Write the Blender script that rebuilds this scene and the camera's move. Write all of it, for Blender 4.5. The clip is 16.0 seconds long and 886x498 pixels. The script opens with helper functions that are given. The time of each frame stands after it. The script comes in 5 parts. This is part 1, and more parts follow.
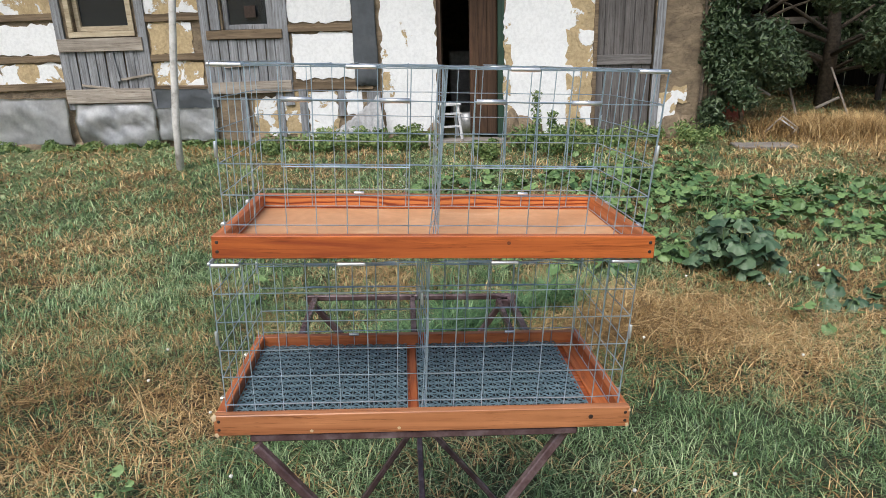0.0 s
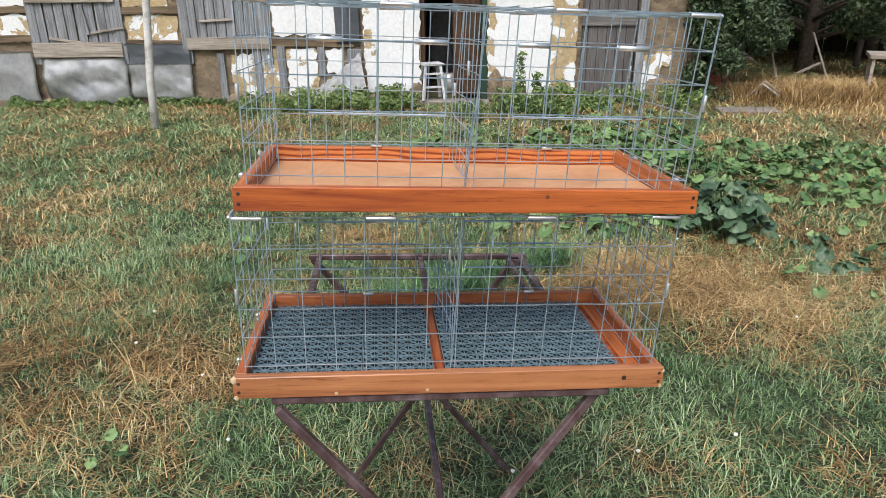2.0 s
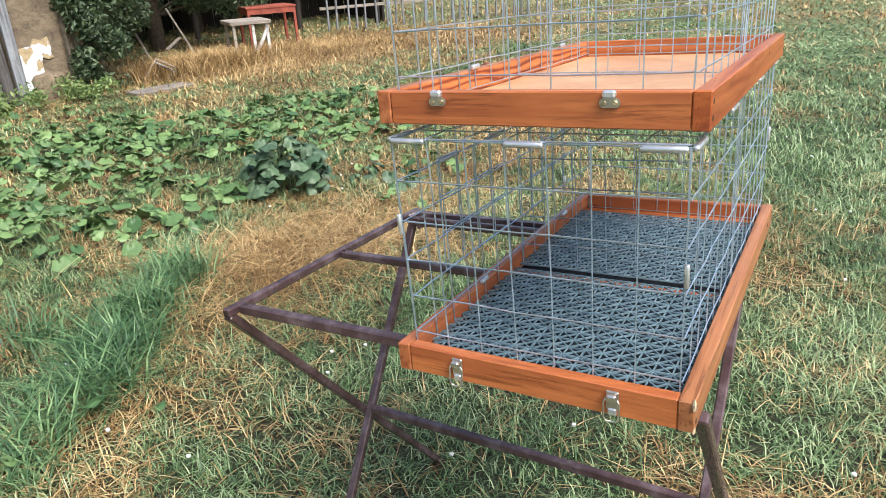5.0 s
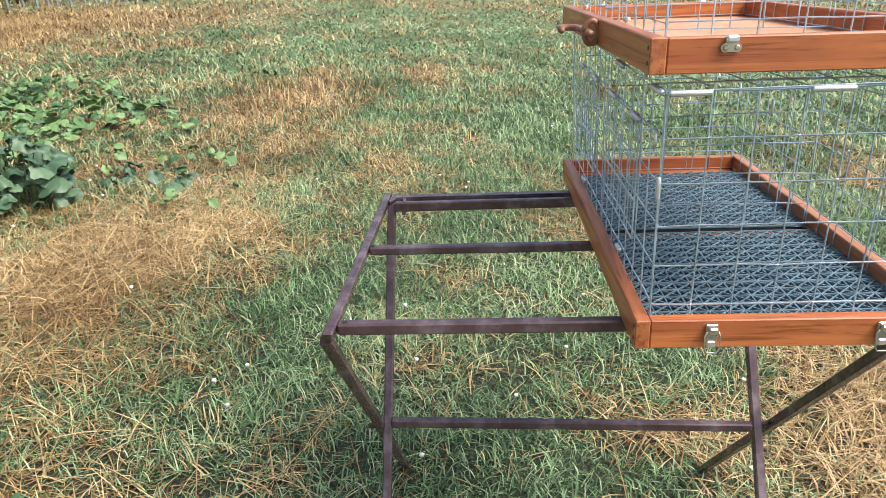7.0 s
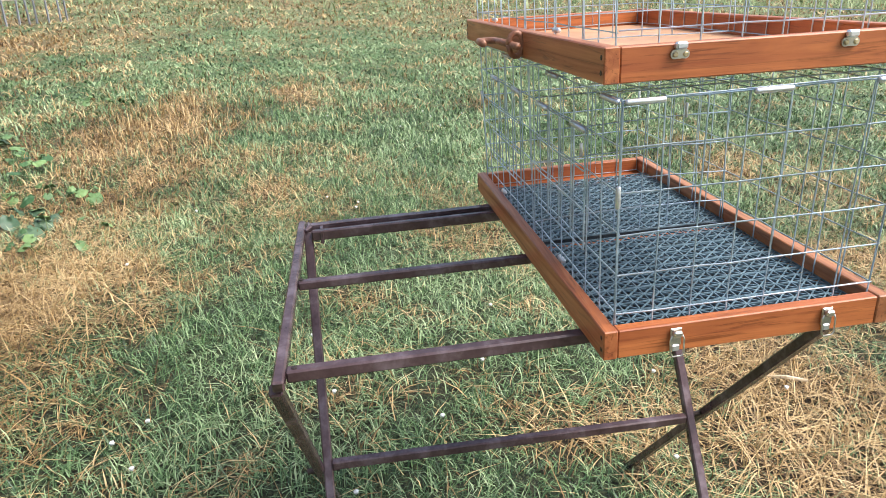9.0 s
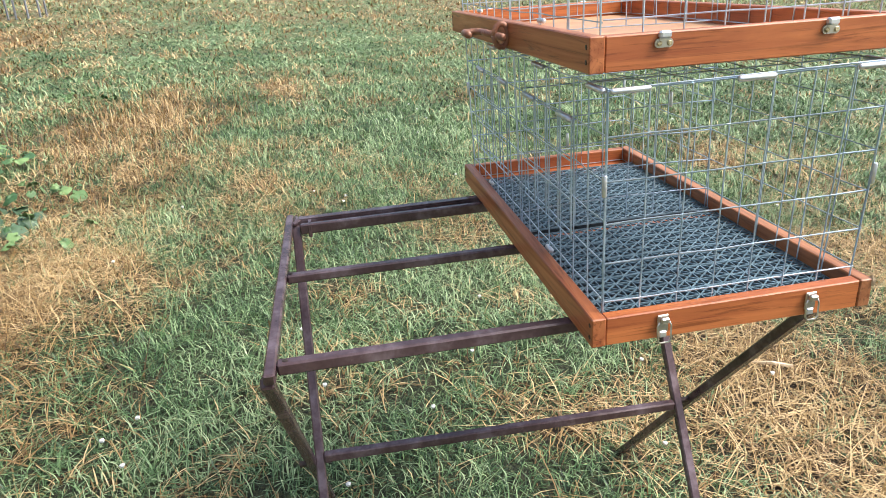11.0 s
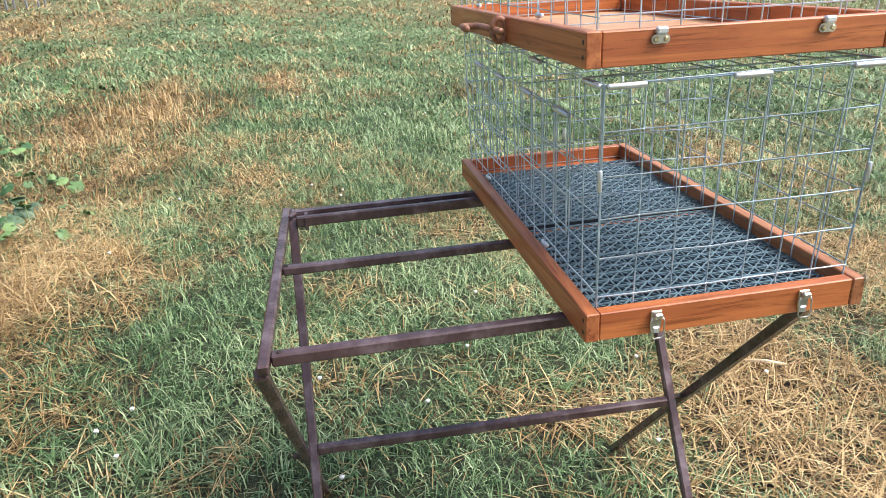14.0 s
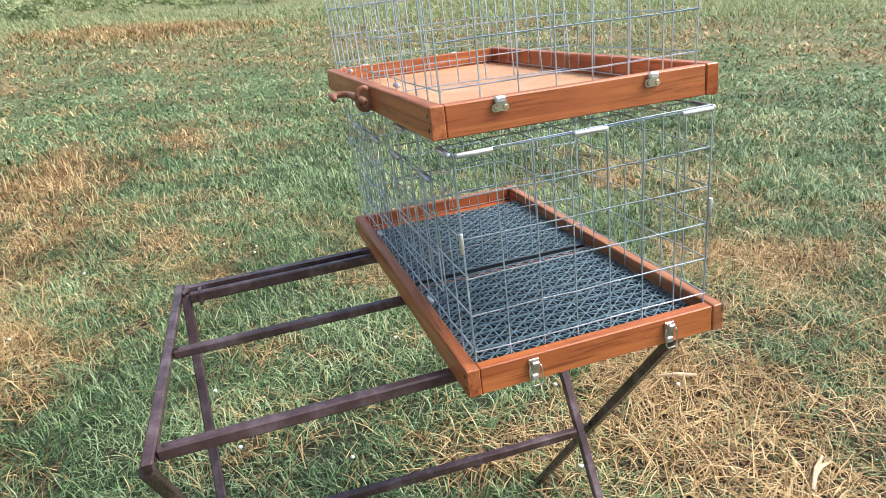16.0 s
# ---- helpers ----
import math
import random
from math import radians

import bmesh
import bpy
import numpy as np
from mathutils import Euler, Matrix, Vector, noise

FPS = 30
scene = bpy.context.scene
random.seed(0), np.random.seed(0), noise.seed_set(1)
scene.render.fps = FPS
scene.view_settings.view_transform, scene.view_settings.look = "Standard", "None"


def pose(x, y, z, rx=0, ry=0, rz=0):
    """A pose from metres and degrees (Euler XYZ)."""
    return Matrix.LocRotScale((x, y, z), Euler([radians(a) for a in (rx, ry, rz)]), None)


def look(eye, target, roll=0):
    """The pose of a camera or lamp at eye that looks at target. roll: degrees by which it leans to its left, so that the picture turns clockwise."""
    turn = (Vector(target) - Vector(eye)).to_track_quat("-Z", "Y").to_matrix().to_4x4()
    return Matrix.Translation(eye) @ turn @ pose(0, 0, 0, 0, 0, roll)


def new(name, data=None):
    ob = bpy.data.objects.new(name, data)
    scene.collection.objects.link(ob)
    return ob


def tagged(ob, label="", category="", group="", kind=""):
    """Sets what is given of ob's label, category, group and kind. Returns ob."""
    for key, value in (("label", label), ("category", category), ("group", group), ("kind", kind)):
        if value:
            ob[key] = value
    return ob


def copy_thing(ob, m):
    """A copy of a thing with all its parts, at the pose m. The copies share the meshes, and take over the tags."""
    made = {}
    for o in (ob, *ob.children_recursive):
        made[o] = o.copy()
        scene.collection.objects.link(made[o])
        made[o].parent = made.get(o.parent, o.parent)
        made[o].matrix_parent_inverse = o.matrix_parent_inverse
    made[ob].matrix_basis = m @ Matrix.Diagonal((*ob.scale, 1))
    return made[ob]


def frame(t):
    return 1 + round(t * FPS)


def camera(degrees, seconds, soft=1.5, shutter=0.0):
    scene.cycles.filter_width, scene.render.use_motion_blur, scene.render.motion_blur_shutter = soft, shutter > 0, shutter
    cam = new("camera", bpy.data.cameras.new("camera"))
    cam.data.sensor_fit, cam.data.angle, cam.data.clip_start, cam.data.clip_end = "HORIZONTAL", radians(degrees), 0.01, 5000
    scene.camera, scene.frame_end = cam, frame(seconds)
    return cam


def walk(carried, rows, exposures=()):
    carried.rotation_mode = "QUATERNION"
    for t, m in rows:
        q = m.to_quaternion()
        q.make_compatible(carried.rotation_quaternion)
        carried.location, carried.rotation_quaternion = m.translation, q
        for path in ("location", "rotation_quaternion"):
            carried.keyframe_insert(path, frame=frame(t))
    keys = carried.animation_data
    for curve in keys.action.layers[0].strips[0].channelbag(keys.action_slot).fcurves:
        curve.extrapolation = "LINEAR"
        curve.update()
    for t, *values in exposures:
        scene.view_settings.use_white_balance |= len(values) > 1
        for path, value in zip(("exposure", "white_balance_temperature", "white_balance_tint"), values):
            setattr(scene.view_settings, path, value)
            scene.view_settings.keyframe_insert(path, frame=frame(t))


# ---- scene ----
cam = camera(65.9, 16.0, 0.6)
PATH = [
    (0, (0.373, -1.056, 1.496), (0.448, 0.838, 0.858), -1.7),
    (0.5, (0.372, -1.064, 1.505), (0.443, 0.826, 0.855), -1.7),
    (1, (0.372, -1.064, 1.503), (0.433, 0.827, 0.854), -1.7),
    (1.5, (0.351, -1.049, 1.495), (0.413, 0.835, 0.829), -1.6),
    (2, (0.277, -0.998, 1.463), (0.424, 0.856, 0.725), -0.6),
    (2.5, (0.171, -0.784, 1.412), (0.414, 1.017, 0.576), 0.7),
    (3, (0.038, -0.712, 1.404), (0.561, 1.036, 0.587), -0.2),
    (3.5, (-0.242, -0.653, 1.375), (0.527, 1.011, 0.577), 1.2),
    (4, (-0.368, -0.481, 1.321), (0.558, 1.087, 0.492), -0.3),
    (4.5, (-0.458, -0.279, 1.32), (0.809, 1.037, 0.507), 1.0),
    (5, (-0.639, -0.084, 1.303), (0.924, 0.869, 0.499), -2.9),
    (7.3, (-0.727, 0.629, 1.247), (1.101, 0.589, 0.439), 0.6),
    (7.5, (-0.705, 0.646, 1.247), (1.129, 0.524, 0.459), -0.3),
    (8, (-0.675, 0.698, 1.234), (1.142, 0.485, 0.425), 0.3),
    (8.5, (-0.668, 0.691, 1.235), (1.141, 0.468, 0.412), 0.3),
    (9, (-0.673, 0.684, 1.24), (1.14, 0.403, 0.443), 0.6),
    (11.5, (-0.678, 0.686, 1.239), (1.121, 0.371, 0.423), 0.2),
    (12, (-0.678, 0.684, 1.241), (1.124, 0.373, 0.432), 0.5),
    (12.5, (-0.673, 0.686, 1.238), (1.127, 0.384, 0.42), 0.3),
    (13, (-0.667, 0.687, 1.237), (1.13, 0.396, 0.409), 0.6),
    (13.5, (-0.668, 0.686, 1.233), (1.12, 0.375, 0.392), 1.2),
    (14, (-0.681, 0.683, 1.237), (1.112, 0.362, 0.411), 1.0),
    (14.5, (-0.687, 0.674, 1.247), (1.125, 0.353, 0.464), 0.6),
    (15, (-0.71, 0.657, 1.278), (1.119, 0.236, 0.587), 0.1),
    (15.5, (-0.705, 0.649, 1.273), (1.103, 0.167, 0.568), 0.3),
    (16, (-0.701, 0.611, 1.283), (1.084, 0.09, 0.545), -2.6),
]
walk(cam, [(t, look(eye, target, roll)) for t, eye, target, roll in PATH],
     [(0, 0.13), (1.5, 0.13), (2.5, 0.45), (3.5, 0.6), (5, 0.8), (7.5, 0.95), (9, 0.95), (14.5, 0.95), (16, 0.85)])

# ---- world and light ----
world = bpy.data.worlds.new("sky")
scene.world = world
world.use_nodes = True
_n, _l = world.node_tree.nodes, world.node_tree.links
_sky = _n.new("ShaderNodeTexSky")
_sky.sky_type, _sky.sun_disc = "NISHITA", False
_sky.sun_elevation, _sky.sun_rotation = radians(55), radians(199)
_sky.air_density, _sky.dust_density = 1.2, 4.0
_n["Background"].inputs["Strength"].default_value = 0.125
_l.new(_sky.outputs[0], _n["Background"].inputs[0])
sun = new("sun", bpy.data.lights.new("sun", "SUN"))
sun.data.energy, sun.data.angle, sun.data.color = 2.5, radians(32), (1.0, 0.995, 0.985)
sun.matrix_basis = look((-0.35, -1.0, 1.5), (0, 0, 0))


# ---- materials ----
def mat(name, rough=0.7, metal=0.0):
    m = bpy.data.materials.new(name)
    m.use_nodes = True
    b = m.node_tree.nodes["Principled BSDF"]
    b.inputs["Roughness"].default_value, b.inputs["Metallic"].default_value = rough, metal
    return m, m.node_tree.nodes, m.node_tree.links, b


def coords(n, l, scale, kind="Object"):
    c, mp = n.new("ShaderNodeTexCoord"), n.new("ShaderNodeMapping")
    mp.inputs["Scale"].default_value = scale
    l.new(c.outputs[kind], mp.inputs["Vector"])
    return mp.outputs[0]


def noise_tex(n, l, vec, scale, detail=6.0, rough=0.6, distort=0.0):
    t = n.new("ShaderNodeTexNoise")
    t.inputs["Scale"].default_value, t.inputs["Detail"].default_value = scale, detail
    t.inputs["Roughness"].default_value, t.inputs["Distortion"].default_value = rough, distort
    if vec is not None:
        l.new(vec, t.inputs["Vector"])
    return t.outputs["Fac"]


def ramp(n, l, fac, stops):
    r = n.new("ShaderNodeValToRGB")
    while len(r.color_ramp.elements) < len(stops):
        r.color_ramp.elements.new(0.5)
    for e, (p, c) in zip(r.color_ramp.elements, stops):
        e.position = p
        e.color = (*c, 1) if len(c) == 3 else c
    l.new(fac, r.inputs[0])
    return r.outputs[0]


def mix(n, l, fac, a, b, how="MIX"):
    m = n.new("ShaderNodeMix")
    m.data_type, m.blend_type = "RGBA", how
    for s, v in ((m.inputs[0], fac), (m.inputs[6], a), (m.inputs[7], b)):
        if isinstance(v, (int, float)):
            s.default_value = v
        elif isinstance(v, tuple):
            s.default_value = (*v, 1)
        else:
            l.new(v, s)
    return m.outputs[2]


def bump(n, l, b, height, strength=0.3, dist=0.01):
    u = n.new("ShaderNodeBump")
    u.inputs["Strength"].default_value, u.inputs["Distance"].default_value = strength, dist
    l.new(height, u.inputs["Height"])
    l.new(u.outputs[0], b.inputs["Normal"])


def wood(name, dark, light, axis="x", rough=0.5, grain=1.0, worn=None):
    """Wood whose grain runs along a local axis; worn: colour of scuffs and weathering."""
    m, n, l, b = mat(name, rough)
    sc = {"x": (1.6, 34, 34), "y": (34, 1.6, 34), "z": (34, 34, 1.6)}[axis]
    v = coords(n, l, tuple(s * grain for s in sc))
    oi = n.new("ShaderNodeObjectInfo")
    add = n.new("ShaderNodeVectorMath")
    mul = n.new("ShaderNodeVectorMath")
    mul.operation = "SCALE"
    mul.inputs[0].default_value, add.operation = (7, 5, 9), "ADD"
    l.new(oi.outputs["Random"], mul.inputs["Scale"])
    l.new(v, add.inputs[0]), l.new(mul.outputs[0], add.inputs[1])
    v = add.outputs[0]
    f = noise_tex(n, l, v, 1.0, 8, 0.62, 1.2)
    g = noise_tex(n, l, coords(n, l, (1, 1, 1)), 9, 4)
    c = ramp(n, l, f, [(0.3, dark), (0.5, tuple((p + q) / 2 for p, q in zip(dark, light))), (0.68, light)])
    c = mix(n, l, 0.35, c, ramp(n, l, g, [(0.3, (0.55, 0.5, 0.45)), (0.7, (1, 1, 1))]), "MULTIPLY")
    st = noise_tex(n, l, v, 2.7, 6, 0.7, 2.0)
    c = mix(n, l, 0.8, c, ramp(n, l, st, [(0.36, (0.42, 0.36, 0.32)), (0.47, (1, 1, 1))]), "MULTIPLY")
    if worn:
        w = noise_tex(n, l, coords(n, l, (1, 1, 1)), 22, 6, 0.7)
        c = mix(n, l, ramp(n, l, w, [(0.62, (0, 0, 0)), (0.7, (1, 1, 1))]), c, worn)
    l.new(c, b.inputs["Base Color"])
    l.new(ramp(n, l, f, [(0.3, (rough + 0.15,) * 3), (0.7, (rough - 0.08,) * 3)]), b.inputs["Roughness"])
    bump(n, l, b, f, 0.25, 0.002)
    return m


def mottled(name, stops, scale=6, rough=0.8, metal=0.0, strength=0.4, dist=0.01, fine=40, distort=0.0):
    m, n, l, b = mat(name, rough, metal)
    v = coords(n, l, (1, 1, 1))
    f = noise_tex(n, l, v, scale, 8, 0.62, distort)
    h = noise_tex(n, l, v, fine, 5, 0.6)
    c = ramp(n, l, f, stops)
    c = mix(n, l, 0.3, c, ramp(n, l, h, [(0.3, (0.55, 0.55, 0.55)), (0.7, (1, 1, 1))]), "MULTIPLY")
    l.new(c, b.inputs["Base Color"])
    bump(n, l, b, mix(n, l, 0.5, f, h), strength, dist)
    return m


def plaster(name, peel, under, seed):
    """Whitewash that flakes off to an ochre coat and to mud; peel is the share gone."""
    m, n, l, b = mat(name, 0.9)
    mp = n.new("ShaderNodeMapping")
    mp.inputs["Location"].default_value = (seed * 3.1, seed * 1.7, seed * 2.3)
    c = n.new("ShaderNodeTexCoord")
    l.new(c.outputs["Object"], mp.inputs["Vector"])
    v = mp.outputs[0]
    f = noise_tex(n, l, v, 2.6, 9, 0.62, 0.6)
    h = noise_tex(n, l, v, 30, 6, 0.6)
    t = 0.66 - 0.36 * peel
    k1 = ramp(n, l, f, [(t, (0, 0, 0)), (t + 0.012, (1, 1, 1))])
    k2 = ramp(n, l, f, [(t + 0.09, (0, 0, 0)), (t + 0.11, (1, 1, 1))])
    white = ramp(n, l, h, [(0.3, (0.69, 0.705, 0.725)), (0.6, (0.80, 0.815, 0.835))])
    och = ramp(n, l, h, [(0.3, (0.36, 0.27, 0.15)), (0.7, (0.55, 0.43, 0.26))])
    mud = ramp(n, l, h, [(0.3, (0.14, 0.11, 0.08)), (0.7, (0.3, 0.24, 0.17))])
    col = mix(n, l, k2, mix(n, l, k1, white, och), mix(n, l, under, och, mud))
    l.new(col, b.inputs["Base Color"])
    bump(n, l, b, mix(n, l, 0.8, h, mix(n, l, k1, (1.0, 1.0, 1.0), mix(n, l, k2, (0.5, 0.5, 0.5), (0.1, 0.1, 0.1)))), 0.7, 0.02)
    return m


def blade(name, stops, rough=0.5, sheen=0.12):
    """Leaves and stems: every island its own shade."""
    m, n, l, b = mat(name, rough)
    g = n.new("ShaderNodeNewGeometry")
    f = noise_tex(n, l, g.outputs["Position"], 0.9, 4)
    a = n.new("ShaderNodeMath")
    a.operation = "MULTIPLY_ADD"
    a.inputs[1].default_value, a.inputs[2].default_value = 0.7, -0.2
    l.new(g.outputs["Random Per Island"], a.inputs[0])
    s = n.new("ShaderNodeMath")
    l.new(a.outputs[0], s.inputs[0]), l.new(f, s.inputs[1])
    c = ramp(n, l, s.outputs[0], stops)
    l.new(c, b.inputs["Base Color"])
    if sheen:
        out, tr, ms = n["Material Output"], n.new("ShaderNodeBsdfTranslucent"), n.new("ShaderNodeMixShader")
        ms.inputs[0].default_value = sheen
        l.new(c, tr.inputs[0])
        l.new(b.outputs[0], ms.inputs[1]), l.new(tr.outputs[0], ms.inputs[2]), l.new(ms.outputs[0], out.inputs[0])
    return m


def leaf_mat(name, dark, light, rough=0.5):
    m, n, l, b = mat(name, rough)
    oi = n.new("ShaderNodeObjectInfo")
    v = coords(n, l, (1, 1, 1))
    f = noise_tex(n, l, v, 14, 5)
    c = mix(n, l, oi.outputs["Random"], dark, light)
    c = mix(n, l, 0.5, c, ramp(n, l, f, [(0.35, (0.6, 0.62, 0.55)), (0.65, (1, 1, 1))]), "MULTIPLY")
    l.new(c, b.inputs["Base Color"])
    bump(n, l, b, f, 0.4, 0.01)
    return m


def wavy_wood():
    """Flat-sawn board with bold wavy dark growth lines along x."""
    m, n, l, b = mat("wavy_grained_board", 0.36)
    v = coords(n, l, (5.0, 1, 34))
    w = n.new("ShaderNodeTexWave")
    w.wave_type, w.bands_direction = "BANDS", "Z"
    w.inputs["Scale"].default_value, w.inputs["Distortion"].default_value = 0.9, 6.5
    w.inputs["Detail"].default_value, w.inputs["Detail Scale"].default_value = 3.0, 1.3
    l.new(v, w.inputs["Vector"])
    g = noise_tex(n, l, coords(n, l, (3, 30, 30)), 3, 6)
    c = ramp(n, l, w.outputs["Fac"], [(0.08, (0.24, 0.045, 0.014)), (0.3, (0.50, 0.135, 0.038)), (0.8, (0.64, 0.215, 0.065))])
    c = mix(n, l, 0.4, c, ramp(n, l, g, [(0.3, (0.6, 0.55, 0.5)), (0.65, (1, 1, 1))]), "MULTIPLY")
    l.new(c, b.inputs["Base Color"])
    bump(n, l, b, w.outputs["Fac"], 0.2, 0.002)
    return m


STAIN_X = wood("stained_board", (0.22, 0.036, 0.010), (0.58, 0.160, 0.042), "x", 0.33)
STAIN_Y = wood("stained_side_board", (0.33, 0.080, 0.024), (0.66, 0.225, 0.072), "y", 0.38)
STAIN_B = wood("stained_back_board", (0.30, 0.075, 0.024), (0.60, 0.215, 0.080), "x", 0.38)
BARE_X = wood("worn_stained_board", (0.28, 0.095, 0.035), (0.54, 0.235, 0.105), "x", 0.36)
PLY = mottled("light_plywood", [(0.28, (0.56, 0.27, 0.125)), (0.5, (0.68, 0.37, 0.19)), (0.72, (0.80, 0.50, 0.29))], 5, 0.42, 0, 0.12, 0.002, 60, 1.5)
WAVY = wavy_wood()
CHIP = mottled("bare_chipped_wood", [(0.3, (0.5, 0.36, 0.2)), (0.7, (0.75, 0.6, 0.42))], 60)
WIRE = mottled("galvanised_wire", [(0.3, (0.34, 0.46, 0.58)), (0.7, (0.64, 0.77, 0.90))], 30, 0.3, 0.7, 0.1, 0.001)
FERRULE = mottled("aluminium_sleeve", [(0.3, (0.66, 0.70, 0.75)), (0.7, (0.86, 0.88, 0.9))], 40, 0.36, 0.8, 0.1, 0.001)
STEEL = mottled("zinc_plated_steel", [(0.3, (0.5, 0.49, 0.45)), (0.7, (0.75, 0.73, 0.68))], 60, 0.3, 0.9, 0.1, 0.001)
SCREW = mottled("dark_screw_and_mouth_shade", [(0.3, (0.03, 0.022, 0.018)), (0.7, (0.09, 0.06, 0.05))], 80, 0.5, 0.5)
KNOT = mottled("dark_knot", [(0.3, (0.10, 0.022, 0.008)), (0.7, (0.20, 0.05, 0.016))], 90, 0.5)
BRASS = mottled("yellow_zinc_screw", [(0.3, (0.4, 0.33, 0.18)), (0.7, (0.6, 0.5, 0.3))], 80, 0.35, 0.8)
MAT = mottled("dark_plastic_grid", [(0.3, (0.095, 0.158, 0.19)), (0.7, (0.20, 0.30, 0.35))], 30, 0.38, 0, 0.15, 0.001)
# Near black: the shade down in the grid holes, put into colour.
MATSHADE = mottled("mat_hole_shade", [(0.3, (0.004, 0.007, 0.010)), (0.7, (0.010, 0.015, 0.020))], 30, 0.6)
PAINTED = mottled("brown_painted_iron", [(0.25, (0.045, 0.022, 0.022)), (0.5, (0.10, 0.062, 0.066)), (0.75, (0.22, 0.165, 0.18))], 18, 0.27, 0.1, 0.4, 0.002, 120)
RUSTY = mottled("brown_painted_bolt", [(0.3, (0.22, 0.08, 0.04)), (0.7, (0.42, 0.2, 0.12))], 60, 0.45, 0.1)
def mud_mat():
    m, n, l, b = mat("mud_wall", 0.95)
    v = coords(n, l, (1, 1, 1.6))
    f, h = noise_tex(n, l, v, 4, 9, 0.65, 0.8), noise_tex(n, l, v, 34, 6, 0.7)
    vo = n.new("ShaderNodeTexVoronoi")
    vo.feature = "DISTANCE_TO_EDGE"
    vo.inputs["Scale"].default_value = 6.5
    wv = n.new("ShaderNodeVectorMath")
    l.new(v, wv.inputs[0])
    tx = n.new("ShaderNodeTexNoise")
    tx.inputs["Scale"].default_value = 3.0
    l.new(v, tx.inputs["Vector"])
    l.new(tx.outputs["Color"], wv.inputs[1])
    l.new(wv.outputs[0], vo.inputs["Vector"])
    crack = ramp(n, l, vo.outputs["Distance"], [(0.0, (0.25, 0.22, 0.2)), (0.022, (1, 1, 1))])
    c = ramp(n, l, f, [(0.28, (0.11, 0.085, 0.06)), (0.5, (0.24, 0.185, 0.125)), (0.72, (0.38, 0.30, 0.205))])
    c = mix(n, l, 0.28, c, crack, "MULTIPLY")
    c = mix(n, l, 0.45, c, ramp(n, l, h, [(0.3, (0.45, 0.45, 0.45)), (0.7, (1, 1, 1))]), "MULTIPLY")
    l.new(c, b.inputs["Base Color"])
    bump(n, l, b, mix(n, l, 0.2, mix(n, l, 0.5, f, h), crack), 1.0, 0.03)
    return m


MUD = mud_mat()
WHITE = plaster("whitewash", 0.04, 0.4, 1)
FLAKY = plaster("flaking_whitewash", 0.44, 0.2, 2)
OCHRE = plaster("peeled_ochre_plaster", 0.56, 0.12, 3)
GREYWOOD_Z = wood("weathered_grey_boards", (0.12, 0.126, 0.138), (0.36, 0.38, 0.415), "z", 0.85, 0.6)
GREYWOOD_X = wood("weathered_grey_plank", (0.21, 0.185, 0.16), (0.49, 0.44, 0.385), "x", 0.85, 0.5)
GREYDARK_Z = wood("dark_grey_door_boards", (0.055, 0.05, 0.05), (0.20, 0.19, 0.19), "z", 0.85, 0.6)
GREYDARK_X = wood("dark_grey_door_rail", (0.075, 0.07, 0.07), (0.26, 0.25, 0.25), "x", 0.85, 0.6)
BEAM = wood("old_brown_beam", (0.085, 0.062, 0.042), (0.27, 0.20, 0.13), "x", 0.9, 0.5)
DOORWOOD = wood("brown_door_leaf", (0.035, 0.018, 0.010), (0.10, 0.050, 0.025), "z", 0.7, 0.5)
GREEN_PAINT = wood("dark_green_paint", (0.008, 0.03, 0.02), (0.025, 0.07, 0.045), "z", 0.5, 0.6)
FRAMEWOOD = wood("pale_window_frame", (0.35, 0.29, 0.2), (0.6, 0.52, 0.38), "x", 0.8, 0.6)
TIN = mottled("dull_sheet_metal", [(0.25, (0.44, 0.46, 0.50)), (0.5, (0.68, 0.70, 0.73)), (0.75, (0.84, 0.86, 0.88))], 3.5, 0.40, 0.35, 0.25, 0.01, 14)
DARKTIN = mottled("grey_painted_sheet", [(0.3, (0.17, 0.19, 0.22)), (0.7, (0.26, 0.285, 0.32))], 3, 0.5, 0.3, 0.2, 0.01, 16)
DIRT = mottled("dark_earth_floor", [(0.3, (0.03, 0.025, 0.02)), (0.7, (0.09, 0.07, 0.05))], 6)
# Shed wood almost black: the shadow inside the shed is in this colour.
SHADOWWOOD = wood("shadowed_shed_boards", (0.012, 0.010, 0.009), (0.05, 0.04, 0.034), "z", 0.9, 0.5)
TILE = mottled("old_clay_roof", [(0.3, (0.2, 0.09, 0.05)), (0.7, (0.36, 0.17, 0.1))], 5)
WHITEPAINT = mottled("worn_white_paint", [(0.3, (0.45, 0.46, 0.48)), (0.7, (0.74, 0.75, 0.77))], 14)
LIMEPOLE = mottled("whitewashed_pole", [(0.3, (0.3, 0.28, 0.25)), (0.48, (0.6, 0.59, 0.57)), (0.7, (0.75, 0.74, 0.72))], 9, 0.9, 0, 0.6, 0.01)
REDTIN = mottled("faded_red_paint", [(0.3, (0.22, 0.05, 0.035)), (0.7, (0.4, 0.1, 0.06))], 9)
BARK = mottled("bark", [(0.3, (0.05, 0.04, 0.03)), (0.7, (0.15, 0.12, 0.09))], 20, 0.95, 0, 0.9, 0.02)
STONE = mottled("concrete_slab", [(0.3, (0.18, 0.16, 0.145)), (0.7, (0.30, 0.275, 0.25))], 7)
PETAL = mottled("white_petals", [(0.3, (0.66, 0.66, 0.62)), (0.7, (0.85, 0.85, 0.82))], 60)
